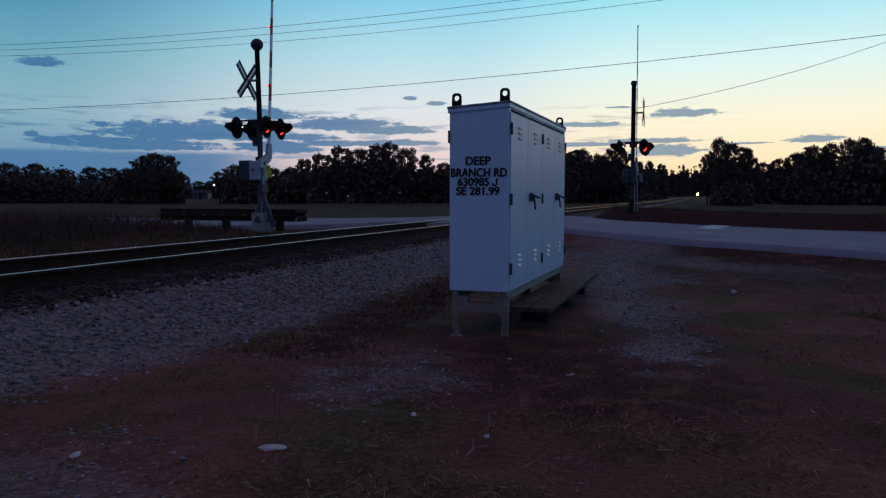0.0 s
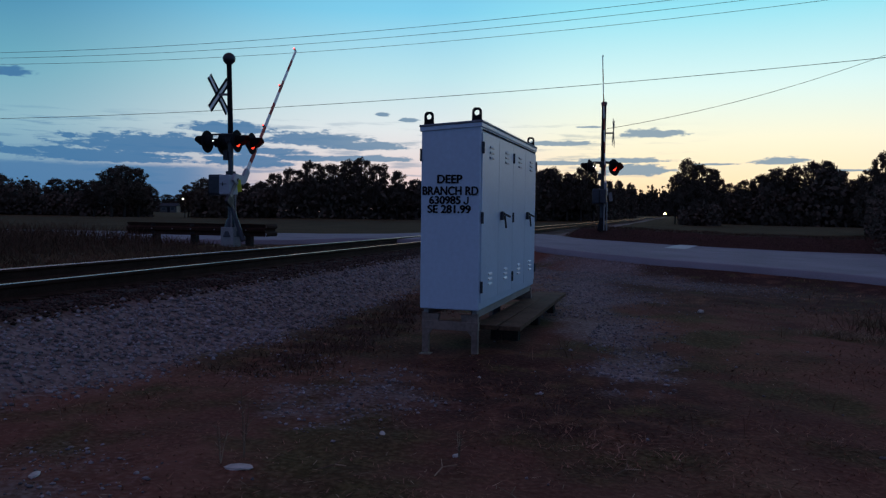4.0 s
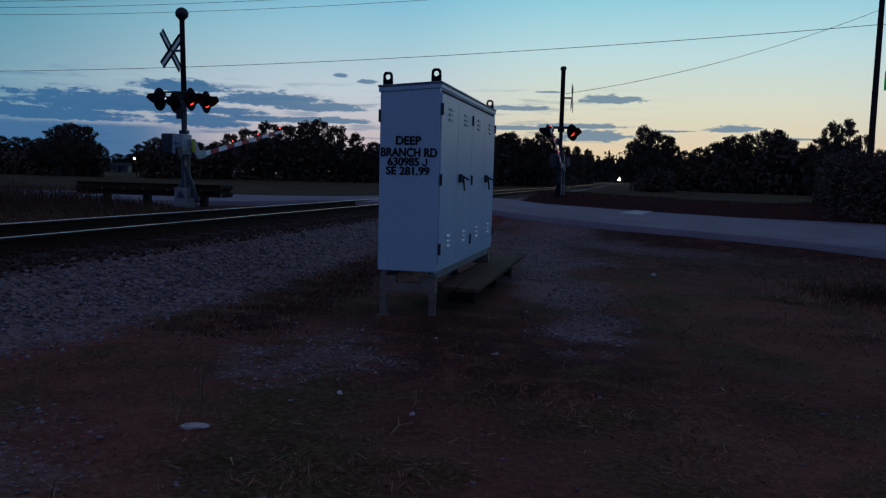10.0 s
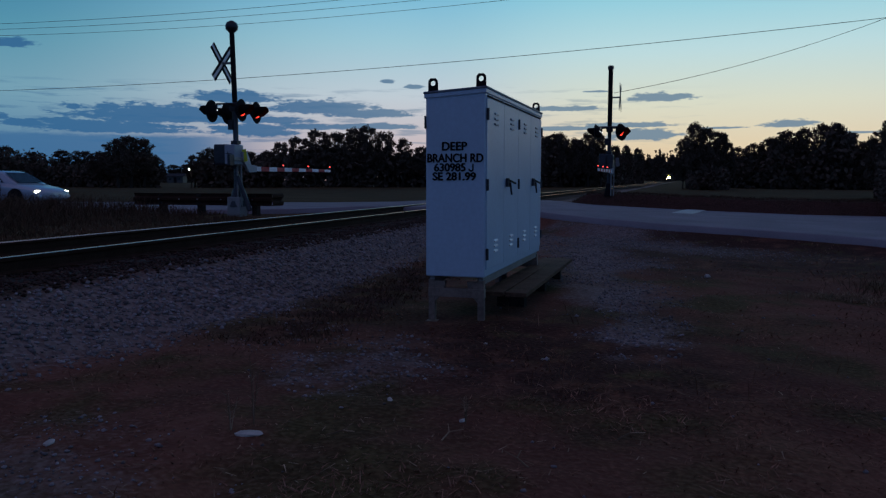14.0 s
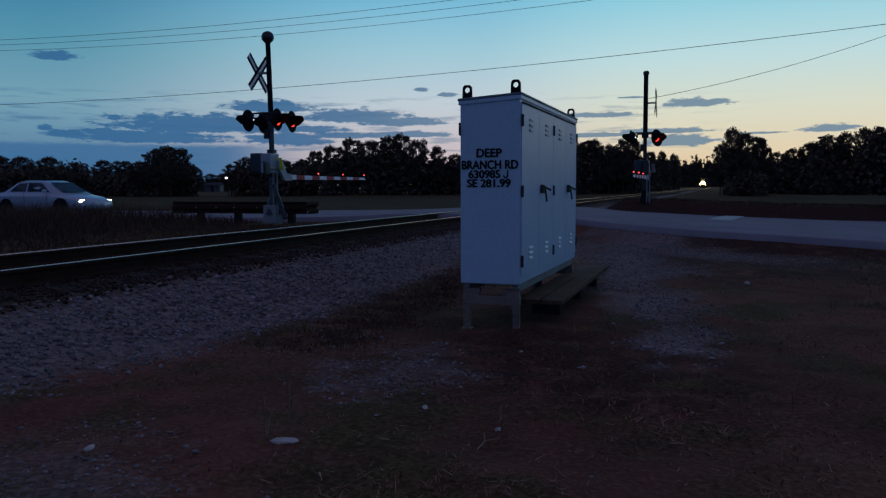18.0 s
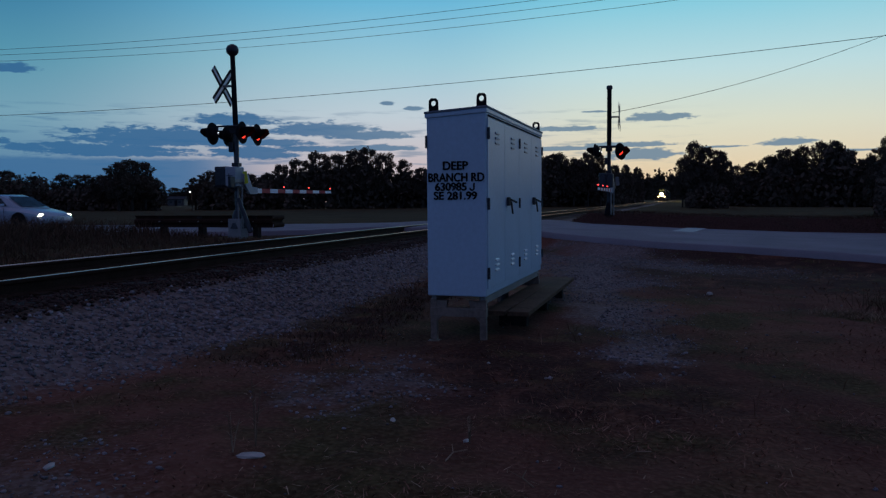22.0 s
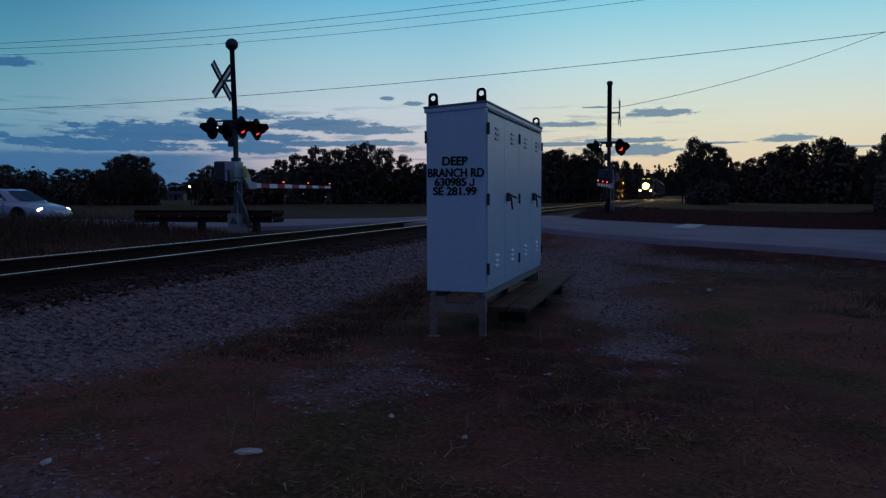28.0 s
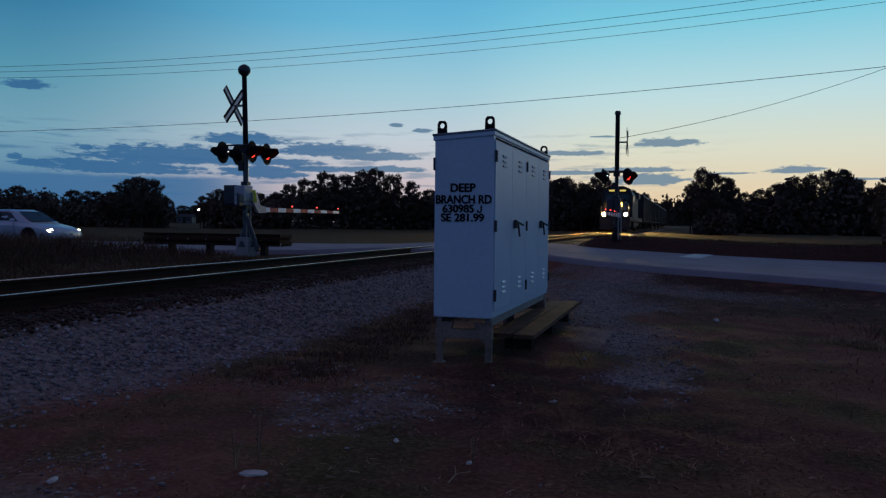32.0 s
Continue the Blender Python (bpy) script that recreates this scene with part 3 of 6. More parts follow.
def build_ground():
    xs = np.array(spaced([(-2500, -400, 350), (-400, -60, 34), (-60, -14, 2.0), (-14, -9, 0.4), (-9, 7, 0.10), (7, 20, 0.6), (20, 80, 4), (80, 400, 32), (400, 2500, 350)]))
    ys = np.array(spaced([(-900, -40, 120), (-40, 0.5, 2.0), (0.5, 14, 0.10), (14, 34, 0.25), (34, 60, 1.5), (60, 200, 8), (200, 600, 40), (600, 3000, 240)]))
    X, Y = np.meshgrid(xs, ys)
    Z = ground_z(X, Y)
    verts = np.stack([X, Y, Z], -1).reshape(-1, 3)
    w, h = len(xs), len(ys)
    idx = np.arange(w * h).reshape(h, w)
    faces = np.stack([idx[:-1, :-1], idx[:-1, 1:], idx[1:, 1:], idx[1:, :-1]], -1).reshape(-1, 4)
    me = bpy.data.meshes.new("ground")
    me.from_pydata(verts.tolist(), [], faces.tolist())
    me.materials.append(ground_material())
    x, y = X.ravel(), Y.ravel()
    field = np.maximum(np.clip((-10.2 - x) / 2, 0, 1), np.clip((y - 33.5) / 2, 0, 1))
    ballast = np.clip((2.0 - np.abs(x - TRACK_X)) / 0.5 + 0.3 * hills(x, y, 0.8, 21), 0, 1)
    ballast = np.maximum(ballast, np.clip((y - 28.8) / 0.4, 0, 1) * np.clip((35 - y) / 1.5, 0, 1) * np.clip((x + 5.4) / 0.6, 0, 1) * 0.9)
    n1 = hills(x, y, 1.7, 71)
    # Darker soil, plus painted shade round the case and along the road edge.
    soil_and_shade = np.clip(1.5 - np.abs(x + 3.36 + 0.04 * (y - 8)) / 0.55 + 0.3 * n1, 0, 1) * np.clip((y - 5.2) / 0.8, 0, 1) * np.clip((14 - y) / 3, 0, 1)
    soil_and_shade = np.maximum(soil_and_shade, np.clip(1.35 - np.hypot((x + 0.9) / 2.0, (y - 6.0) / 2.3) + 0.35 * n1, 0, 1))
    soil_and_shade = np.maximum(soil_and_shade, 0.8 * np.clip(0.2 + 0.9 * n1, 0, 1) * np.clip((x - 0.2) / 1.5, 0, 1) * (y < 14))
    soil_and_shade = np.maximum(soil_and_shade, 0.95 * np.clip((y - 10.5 + 1.2 * n1) / 3.0, 0, 1) * np.clip((x + 2.4) / 1.2, 0, 1) * (y < 30))
    for name, values in (("gravel", gravel_share(x, y) * (np.abs(x) < 60)), ("field", field), ("ballast", ballast), ("soil_and_shade", soil_and_shade)):
        me.attributes.new(name, "FLOAT", "POINT").data.foreach_set("value", np.ascontiguousarray(values, dtype=np.float32))
    me.shade_smooth()
    tagged(new("ground", me), "dark trampled soil and dry grass with patches of pale ballast", "ground", kind="structure")


def build_road():
    xs = np.array(spaced([(-300, -40, 10), (-40, -12, 1.0), (-12, 12, 0.4), (12, 40, 2), (40, 300, 20)]))
    rows_, steps = [], 18
    for x in xs:
        lo, z = float(lerp_table(x, ROAD_NEAR)), float(lerp_table(x, ROAD_Z))
        ragged = 0.06 * math.sin(x * 2.1) + 0.04 * math.sin(x * 5.3 + 1)
        line = [(x, lo + ragged - 0.03, z - 0.20)]
        for k in range(steps + 1):
            y = lo + ragged + (ROAD_FAR - lo - ragged) * k / steps
            line.append((x, y, z + 0.05 * (1 - abs(2 * k / steps - 1))))
        line.append((x, ROAD_FAR + 0.02, z - 0.10))
        rows_.append(line)
    n = len(rows_[0])
    verts = [p for line in rows_ for p in line]
    faces = [(i * n + j, (i + 1) * n + j, (i + 1) * n + j + 1, i * n + j + 1) for i in range(len(rows_) - 1) for j in range(n - 1)]
    me = raw("road", verts, faces, "asphalt")
    me.shade_smooth()
    road = tagged(new("road", me), "worn grey asphalt road that rises over the railway crossing", "road", kind="structure")
    # stop line of the far lane, and the worn edge lines
    def strip(name, x0, x1, y0, y1, label, skew=0.0):
        bits, faces2, k = [], [], 0
        n2 = max(2, int((x1 - x0) / 0.5))
        for i in range(n2 + 1):
            x = x0 + (x1 - x0) * i / n2
            for y in (y0, y1):
                lo = float(lerp_table(x, ROAD_NEAR))
                f = (y - lo) / (ROAD_FAR - lo)
                bits.append((x + (skew if y == y1 else 0.0), y, float(lerp_table(x, ROAD_Z)) + 0.05 * (1 - abs(2 * f - 1)) + 0.006))
        for i in range(n2):
            faces2.append((2 * i, 2 * i + 2, 2 * i + 3, 2 * i + 1))
        part(name, raw(name, bits, faces2, "paint_white"), None, road, label)
    strip("stop_line", -0.24, 0.42, 25.2, 29.45, "worn white stop line", 0.5)
    strip("stop_line", -18.6, -18.0, 20.9, 24.3, "worn white stop line")


def rail_profile():
    half = [(0.036, 0.0), (0.036, -0.030), (0.010, -0.046), (0.010, -0.125), (0.068, -0.145), (0.068, -0.16)]
    return half + [(-x, z) for x, z in reversed(half)]


def build_track():
    track = thing("railway_track", "single railway track with bright-topped rails on dark ties", "railway track", pose(TRACK_X, 0, 0), kind="structure")
    for side in (-1, 1):
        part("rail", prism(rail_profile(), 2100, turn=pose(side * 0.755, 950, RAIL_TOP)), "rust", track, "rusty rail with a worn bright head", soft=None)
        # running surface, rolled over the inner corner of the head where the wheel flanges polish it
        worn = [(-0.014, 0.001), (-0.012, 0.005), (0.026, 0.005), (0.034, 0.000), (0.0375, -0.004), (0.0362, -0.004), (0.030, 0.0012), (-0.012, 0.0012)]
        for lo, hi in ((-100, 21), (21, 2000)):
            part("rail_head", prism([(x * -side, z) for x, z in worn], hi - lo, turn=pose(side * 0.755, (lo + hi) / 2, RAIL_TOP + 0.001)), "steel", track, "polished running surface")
    shared = None
    rng = random.Random(4)
    y = -14.0
    while y < 120:
        if not 20.3 < y < 29.0:
            if shared is None:
                shared = finish(box(2.6, 0.23, 0.17, (0, 0, 0), 0.012), "tie", "tie")
            part("tie", shared, None, track, at=pose(rng.uniform(-0.04, 0.04), y, RAIL_TOP - 0.245 + rng.uniform(-0.006, 0.006), 0, 0, rng.uniform(-1.2, 1.2)))
        y += 0.54
    plates = None
    for k in range(70):
        yy = -4 + k * 0.54 + 0.0
        if 20.3 < yy < 29:
            continue
        for side in (-1, 1):
            if plates is None:
                plates = finish(box(0.34, 0.19, 0.02, (0, 0, 0), 0.004), "tie_plate", "rust")
            part("tie_plate", plates, None, track, at=pose(side * 0.755, -14 + 0.54 * round((yy + 14) / 0.54), RAIL_TOP - 0.152))


# ------------------------------------------------------------------ signal case beside the track
def build_case():
    W, L, H = 0.584, 2.98, 1.775
    case = thing("signal_case", "white painted steel signal equipment case on short legs", "equipment cabinet", pose(-1.738 - W / 2, 7.01, 0.537))
    def shed(bm):
        """The roof falls by some 4 cm towards the track."""
        for v in bm.verts:
            if v.co.z > H * 0.9:
                v.co.z += 0.036 * (v.co.x - W / 2) / W
        return bm
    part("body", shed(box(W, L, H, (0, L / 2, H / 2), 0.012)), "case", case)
    roof = box(W + 0.040, L + 0.040, 0.022, (0, L / 2, H + 0.012), 0.006)
    part("roof", shed(roof), "roof_sheet", case, "overhanging dark grey sheet roof")
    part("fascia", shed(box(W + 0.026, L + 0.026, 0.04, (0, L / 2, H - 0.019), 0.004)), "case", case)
    # Black strips stand in for the line of shade above each door.
    for k in range(4):
        part("door_gap", box(0.010, (L - 0.06) / 4 - 0.06, 0.014, (W / 2 + 0.009, 0.03 + (L - 0.06) / 4 * (k + 0.5), H - 0.062), 0.002), "black", case, "black strip for the shade in the gap above the door")
    lug = bmesh.new()
    outline = [(0.046, 0.085), (0.043, 0.108), (0.024, 0.128), (-0.024, 0.128), (-0.043, 0.108), (-0.046, 0.085), (-0.048, -0.02), (0.048, -0.02)]
    hole = [(0.026 * math.cos(2 * math.pi * i / 14), 0.080 + 0.026 * math.sin(2 * math.pi * i / 14)) for i in range(14)]
    for y in (-0.01, 0.01):
        outer = [lug.verts.new((x, y, z)) for x, z in outline]
        inner = [lug.verts.new((x, y, z)) for x, z in hole]
        edges = [lug.edges.new((r[i], r[(i + 1) % len(r)])) for r in (outer, inner) for i in range(len(r))]
        bmesh.ops.triangle_fill(lug, use_beauty=True, edges=edges)
    lug.verts.ensure_lookup_table()
    n1, n2 = len(outline), len(hole)
    for start, count in ((0, n1), (n1, n2)):
        for i in range(count):
            j = (i + 1) % count
            lug.faces.new([lug.verts[k] for k in (start + i, start + j, n1 + n2 + start + j, n1 + n2 + start + i)])
    bmesh.ops.recalc_face_normals(lug, faces=lug.faces)
    lug_me = finish(lug, "lifting_lug", "black")
    for x in (-1, 1):
        for y in (0.06, L - 0.06):
            part("lifting_lug", lug_me, None, case, "steel lifting eye", pose(x * (W / 2 - 0.055), y, H + 0.022 - (0.032 if x < 0 else 0.003)))
    # four doors on the side away from the track
    door_w = (L - 0.06) / 4
    for k in range(4):
        y = 0.03 + door_w * (k + 0.5)
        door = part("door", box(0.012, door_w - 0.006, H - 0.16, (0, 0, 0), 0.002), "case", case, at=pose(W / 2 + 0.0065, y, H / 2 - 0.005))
        for low in (False, True):
            for j in range(3):
                z = (-H / 2 + 0.235 + j * 0.05) if low else (H / 2 - 0.20 - j * 0.05)
                slot = prism([(0.0, -0.010), (0.014, -0.012), (0.012, 0.0), (0.0, 0.012)], 0.15, turn=pose(0.006, 0, z))
                part("louvre", slot, "gate_white" if low else "case_edge", door, "pressed vent slot" if low else "")
        hinge_side = -1 if k % 2 == 0 else 1
        for z in (-0.66, 0.0, 0.66):
            if k == 0 or k % 2 == 1:
                part("hinge", rod((0, 0, -0.055), (0, 0, 0.055), 0.014, sides=8), "iron", door, "", pose(0.012, hinge_side * (door_w / 2 - 0.004), z))
        if k % 2 == 1:
            h = part("handle", box(0.03, 0.07, 0.09, (0.015, 0, 0), 0.006), "iron", door, "dark padlockable swing handle", pose(0.011, -door_w / 2 + 0.10, 0.02))
            bar = rod((0.035, 0, 0.02), (0.075, 0.10, -0.01), 0.012, sides=8)
            rod((0.04, 0.01, 0.0), (0.05, 0.035, -0.13), 0.010, sides=8, bm=bar)
            part("lever", bar, "iron", h)
    part("hinge_edge", box(0.012, 0.035, 0.12, (-W / 2 - 0.002, -0.005, H - 0.3), 0.003), "iron", case)
    # lettering on the end, four rows
    for body, z, size in (("DEEP", 1.241, 0.112), ("BRANCH RD", 1.130, 0.114), ("630985", 1.042, 0.105), ("SE 281.99", 0.957, 0.105)):
        me = lettering(body, size, "black", 0.001, 0.0045)
        wide = max(v.co.x for v in me.vertices) - min(v.co.x for v in me.vertices)
        want = {"DEEP": 0.250, "BRANCH RD": 0.555, "630985": 0.315, "SE 281.99": 0.430}[body]
        for v in me.vertices:
            v.co.x *= want / wide
        shift = {"BRANCH RD": 0.0, "630985": -0.050}.get(body, -0.008)
        part("stencilled_lettering", me, None, case, "black stencilled letters", pose(shift, -0.0035, z, 90, 0, 0))
    # the letter that closes the third row: a stem with a hook to the left
    outer = [(0.026 * math.cos(a), 0.026 * math.sin(a)) for a in (math.pi + math.pi * i / 8 for i in range(9))]
    inner = [(0.011 * math.cos(a), 0.011 * math.sin(a)) for a in (2 * math.pi - math.pi * i / 8 for i in range(9))]
    hook = [(x, z - 0.012) for x, z in [(-0.026, 0.004)] + outer + [(0.026, 0.049), (0.011, 0.049)] + inner + [(-0.011, 0.004)]]
    part("stencilled_lettering", prism(hook, 0.002), "black", case, "black stencilled letters", pose(0.158, -0.0035, 1.042))
    # base: two end frames of channel, skid rails below
    rail = box(0.05, L - 0.1, 0.075, (-W / 2 + 0.05, L / 2, -0.04), 0.004)
    part("base_rail", rail, "galv", case)
    part("base_rail", box(0.05, L - 0.1, 0.075, (W / 2 - 0.05, L / 2, -0.04), 0.004), "galv", case)
    for y in (0.07, L - 0.07):
        part("cross_beam", box(W - 0.02, 0.07, 0.085, (0, y, -0.16), 0.004), "leg_steel", case)
        for x in (-1, 1):
            leg = box(0.062, 0.062, 0.40, (x * (W / 2 - 0.045), y, -0.235), 0.004)
            leg = prism([(0, 0.04), (0.14, 0.04), (0.12, -0.06), (0.0, -0.20)], 0.05, leg, Matrix.Translation((x * (W / 2 - 0.045), y, -0.09)) @ Matrix.Diagonal((-x, 1, 1, 1)))
            part("leg", leg, "leg_steel", case)
            part("foot", box(0.11, 0.11, 0.018, (x * (W / 2 - 0.045), y, -0.452), 0.003), "leg_steel", case)
    part("cable_duct", rod((-0.1, 1.45, 0), (-0.1, 1.45, -0.46), 0.05, sides=12), "iron", case)
    part("cable_duct", rod((0.0, 2.1, 0), (0.0, 2.1, -0.46), 0.05, sides=12), "iron", case)


def build_boardwalk():
    deck = thing("wooden_step", "weathered plank walkway lying along the case doors", "wooden platform", pose(-1.63, 9.1, 0.09))
    for x in (-0.11, 0.115):
        part("plank", box(0.215, 3.5, 0.045, (x, 0, 0.245), 0.006, turn=pose(0, 0, 0, 0, 0, 0.3 if x > 0 else -0.2)), "plank", deck)
    for y in (-1.05, 0.25, 1.5):
        part("sleeper", box(0.30, 0.14, 0.25, (-0.06, y, 0.098), 0.008), "tie", deck)


# ------------------------------------------------------------------ crossing signals
def disc_lamp(parent, x, y, z, faces, lens, swing=0):
    """One flashing light: background disc, hood, lens; faces is +1 or -1 along x."""
    turn = pose(x, y, z, 0, 0, swing) @ pose(0, 0, 0, 0, 90 * faces, 0)
    lamp = part("signal_light", lathe([(0.30, -0.004), (0.305, 0.0), (0.30, 0.004)], 24, turn=turn), "black", parent, "round black backboard with a hooded red lens")
    part("housing", lathe([(0.10, -0.16), (0.165, -0.10), (0.175, -0.004)], 18, turn=turn), "black", lamp)
    part("lens", lathe([(0.152, 0.012), (0.15, 0.02), (0.08, 0.035), (0.01, 0.04)], 18, turn=turn), lens, lamp, "red lens")
    hood = bmesh.new()
    n, rings = 16, []
    for k, (r, out) in enumerate(((0.165, 0.005), (0.168, 0.15), (0.160, 0.30))):
        span = math.radians((150, 125, 80)[k])
        ring = []
        for i in range(n + 1):
            a = -span + 2 * span * i / n
            ring.append(hood.verts.new((faces * out, r * math.sin(a), r * math.cos(a))))
        rings.append(ring)
    for lo, hi in zip(rings, rings[1:]):
        for i in range(n):
            hood.faces.new((lo[i], lo[i + 1], hi[i + 1], hi[i]))
    bmesh.ops.solidify(hood, geom=list(hood.faces), thickness=0.006)
    bmesh.ops.transform(hood, matrix=pose(x, y, z, 0, 0, swing), verts=hood.verts)
    part("hood", hood, "black", lamp)
    back_at = pose(x, y, z, 0, 0, swing) @ pose(-faces * 0.165, 0, 0.02)
    part("side_lamp", ball(0.022, back_at.translation, u=8, v=6), "peep", lamp, "small white peep light")
    return lamp


def build_signal(where, sign, label, base_z, light_z, top_z, pivot_z, bell, arm_len):
    """A mast with crossbuck, four lights and gate machine. sign: +1 for the mast on the far side of the track, whose road users come from -x."""
    sig = thing("crossing_signal", label, "crossing signal", pose(*where, 0), "crossing signals")
    part("foundation", box(0.40, 0.40, 0.62 if bell else 0.5, (0, 0, base_z + (0.06 if bell else -0.42)), 0.02), "concrete" if bell else "black", sig)
    r0, r1 = (0.075, 0.068) if bell else (0.072, 0.086)
    part("mast", rod((0, 0, light_z + 0.02), (-0.05 if bell else 0.0, 0, top_z - 0.12), r0 if bell else 0.088, r1, 16), "black", sig, "black painted upper mast", soft=50)
    part("lower_mast", rod((0, 0, base_z), (0, 0, light_z + 0.02), r0, r0, 16), "mast" if bell else "iron", sig, "bare grey tubular mast", soft=50)
    girth = 1.0 if bell else 0.7
    part("base_casting", lathe([(0.24 * girth, base_z + 0.1), (0.20 * girth, base_z + 0.28), (0.13 * girth, base_z + 0.52), (0.10 * girth, base_z + 0.60)], 14), "iron" if bell else "black", sig)
    if bell:
        bell_me = lathe([(0.06, top_z - 0.16), (0.10, top_z - 0.12), (0.165, top_z - 0.05), (0.175, top_z + 0.04), (0.13, top_z + 0.13), (0.05, top_z + 0.175)], 18, turn=pose(-0.05, 0, 0))
        part("bell", bell_me, "iron", sig, "round warning bell", soft=60)
    else:
        part("mast_cap", lathe([(0.115, top_z - 0.14), (0.115, top_z - 0.04), (0.08, top_z)], 14), "iron", sig)
    # crossbuck, facing the road users
    buck = part("crossbuck", box(0.34, 0.06, 0.06, (-sign * 0.19, 0, light_z + 1.33), 0.004), "galv", sig, "white crossbuck blades")
    for tilt in (45, -45):
        blade = box(0.010, 0.23, 1.25, (0, 0, 0), 0.002, turn=pose(0, 0, 0, tilt, 0, 0))
        bmesh.ops.transform(blade, matrix=Matrix.Translation((-sign * (0.37 + 0.014 * (tilt > 0)), 0, light_z + 1.33)), verts=blade.verts)
        b = part("blade", blade, "gate_white", buck)
        for side in (-1, 1):
            edge = box(0.016, 0.072, 1.25, (0, side * 0.0795, 0), 0.001)
            bmesh.ops.transform(edge, matrix=Matrix.Translation((-sign * (0.37 + 0.014 * (tilt > 0)), 0, light_z + 1.33)) @ pose(0, 0, 0, tilt, 0, 0), verts=edge.verts)
            part("border", edge, "black", buck)
    # lights
    arm = rod((0, -0.42, light_z + 0.19), (0, 0.42, light_z + 0.19), 0.03, sides=10)
    for side in (-1, 1):
        rod((0, side * 0.38, light_z + 0.19), (0.34, side * 0.38, light_z + 0.19), 0.026, sides=8, bm=arm)
        rod((0, side * 0.38, light_z + 0.19), (-0.34, side * 0.38, light_z + 0.19), 0.026, sides=8, bm=arm)
        for out in (-0.34, 0.34):
            rod((out, side * 0.38, light_z + 0.20), (out, side * 0.38, light_z), 0.03, sides=8, bm=arm)
    box(0.24, 0.24, 0.22, (0, 0, light_z + 0.12), 0.02, arm)
    part("crossarm", arm, "iron", sig)
    part("junction_box", box(0.14, 0.14, 0.26, (-0.10, -0.06, light_z - 0.36), 0.015), "iron", sig)
    for side in (-1, 1):
        for faces in (-1, 1):
            disc_lamp(sig, 0.44 if faces > 0 else -0.49, side * 0.38, light_z, faces, "red_lens", (4 if faces > 0 else 0) if bell else (-33 if faces > 0 else -8))
    # gate machine, on the side away from the arm
    mz = pivot_z + 0.38
    mw = 1.0 if bell else 0.72
    mech = part("gate_machine", box(0.42 * mw, 0.50, 0.57, (-0.28 * mw, -0.10, mz), 0.03), "iron", sig, "dark cast gate machine housing", soft=40)
    part("machine_cover", box(0.32 * mw, 0.46, 0.54, (0.07, -0.22, mz), 0.03), "case_edge" if bell else "iron", mech, "pale grey cover")
    part("machine_door", box(0.34 * mw, 0.02, 0.46, (-0.28 * mw, -0.358, mz), 0.01), "iron", mech)
    part("latch", box(0.20, 0.016, 0.018, (0.05, -0.458, mz + 0.02), 0.004), "iron", mech)
    part("latch", box(0.018, 0.016, 0.12, (0.03, -0.458, mz + 0.02), 0.004), "iron", mech)
    part("clamp", box(0.20, 0.20, 0.10, (0, 0, mz + 0.34), 0.01), "iron", mech)
    part("clamp", box(0.20, 0.20, 0.10, (0, 0, mz - 0.34), 0.01), "iron", mech)
    for cx, cy in ((0.10, -0.12), (0.20, -0.08)):
        part("conduit", rod((cx, cy, base_z + 0.1), (cx, cy, mz - 0.2), 0.024, sides=8), "galv", sig)
    if bell:
        part("brace", rod((0.04, -0.08, mz - 0.5), (0.52, -0.2, base_z + 0.0), 0.055, 0.07, 8), "iron", sig)
    part("tag", box(0.13, 0.008, 0.34, (0.33, -0.10, mz - 0.02), 0.002, turn=pose(0, 0, 0, 0, -8, 0)), "yellow" if bell else "galv", sig, "small yellow notice" if bell else "small pale plate")
    # the arm, which turns about x at the pivot
    gate = part("gate_arm", box(0.05, 0.30, 0.14, (0, 0.22, 0), 0.01), "galv", sig, "red and white striped gate arm", pose(0.26, 0, pivot_z))
    part("pivot_shaft", rod((-sign * 0.12, 0, 0.28), (sign * 0.05, 0, 0.28), 0.05, sides=12), "iron", gate)
    part("bracket", prism([(-0.16, 0.46), (0.06, 0.46), (0.26, 0.11), (0.55, 0.09), (0.55, -0.09), (0.16, -0.10), (-0.16, 0.24)], 0.09, turn=pose(0, 0.02, 0, 0, 0, 90)), "case_edge", gate, "pale grey arm bracket")
    weight = box(0.05, 0.75, 0.10, (0.0, -0.40, 0.26), 0.01)
    part("counterweight_arm", weight, "galv", gate)
    part("counterweight", box(0.08, 0.24, 0.30, (0, -0.68, 0.22), 0.015), "iron", gate)
    n = 11
    step = (arm_len - 0.40) / n
    for k in range(n):
        a, b = 0.40 + step * k, 0.40 + step * (k + 1)
        h = 0.135 - 0.055 * k / n
        part("stripe", box(0.028, step, h, (0, (a + b) / 2, 0), 0.004), "gate_red" if k % 2 else "gate_white", gate, "red stripe" if k % 2 else "white stripe")
    for at in (arm_len * 0.40, arm_len * 0.70, arm_len - 0.04):
        lamp = part("gate_lamp", box(0.05, 0.06, 0.05, (0, at, 0.085), 0.006), "iron", gate)
        part("gate_lens", ball(0.023, (0, at, 0.125), (0.9, 0.9, 1.0), u=10, v=7), "red_dot", lamp, "small red lamp")
    for ob in [gate] + list(gate.children_recursive):
        ob.data.transform(Matrix.Translation((0, 0.30, -0.28)))
    gate.matrix_basis = pose(0.26 if bell else 0.14, -sign * 0.30, pivot_z + 0.28) @ (Matrix.Identity(4) if sign > 0 else pose(0, 0, 0, 0, 0, 180))
    return sig, gate


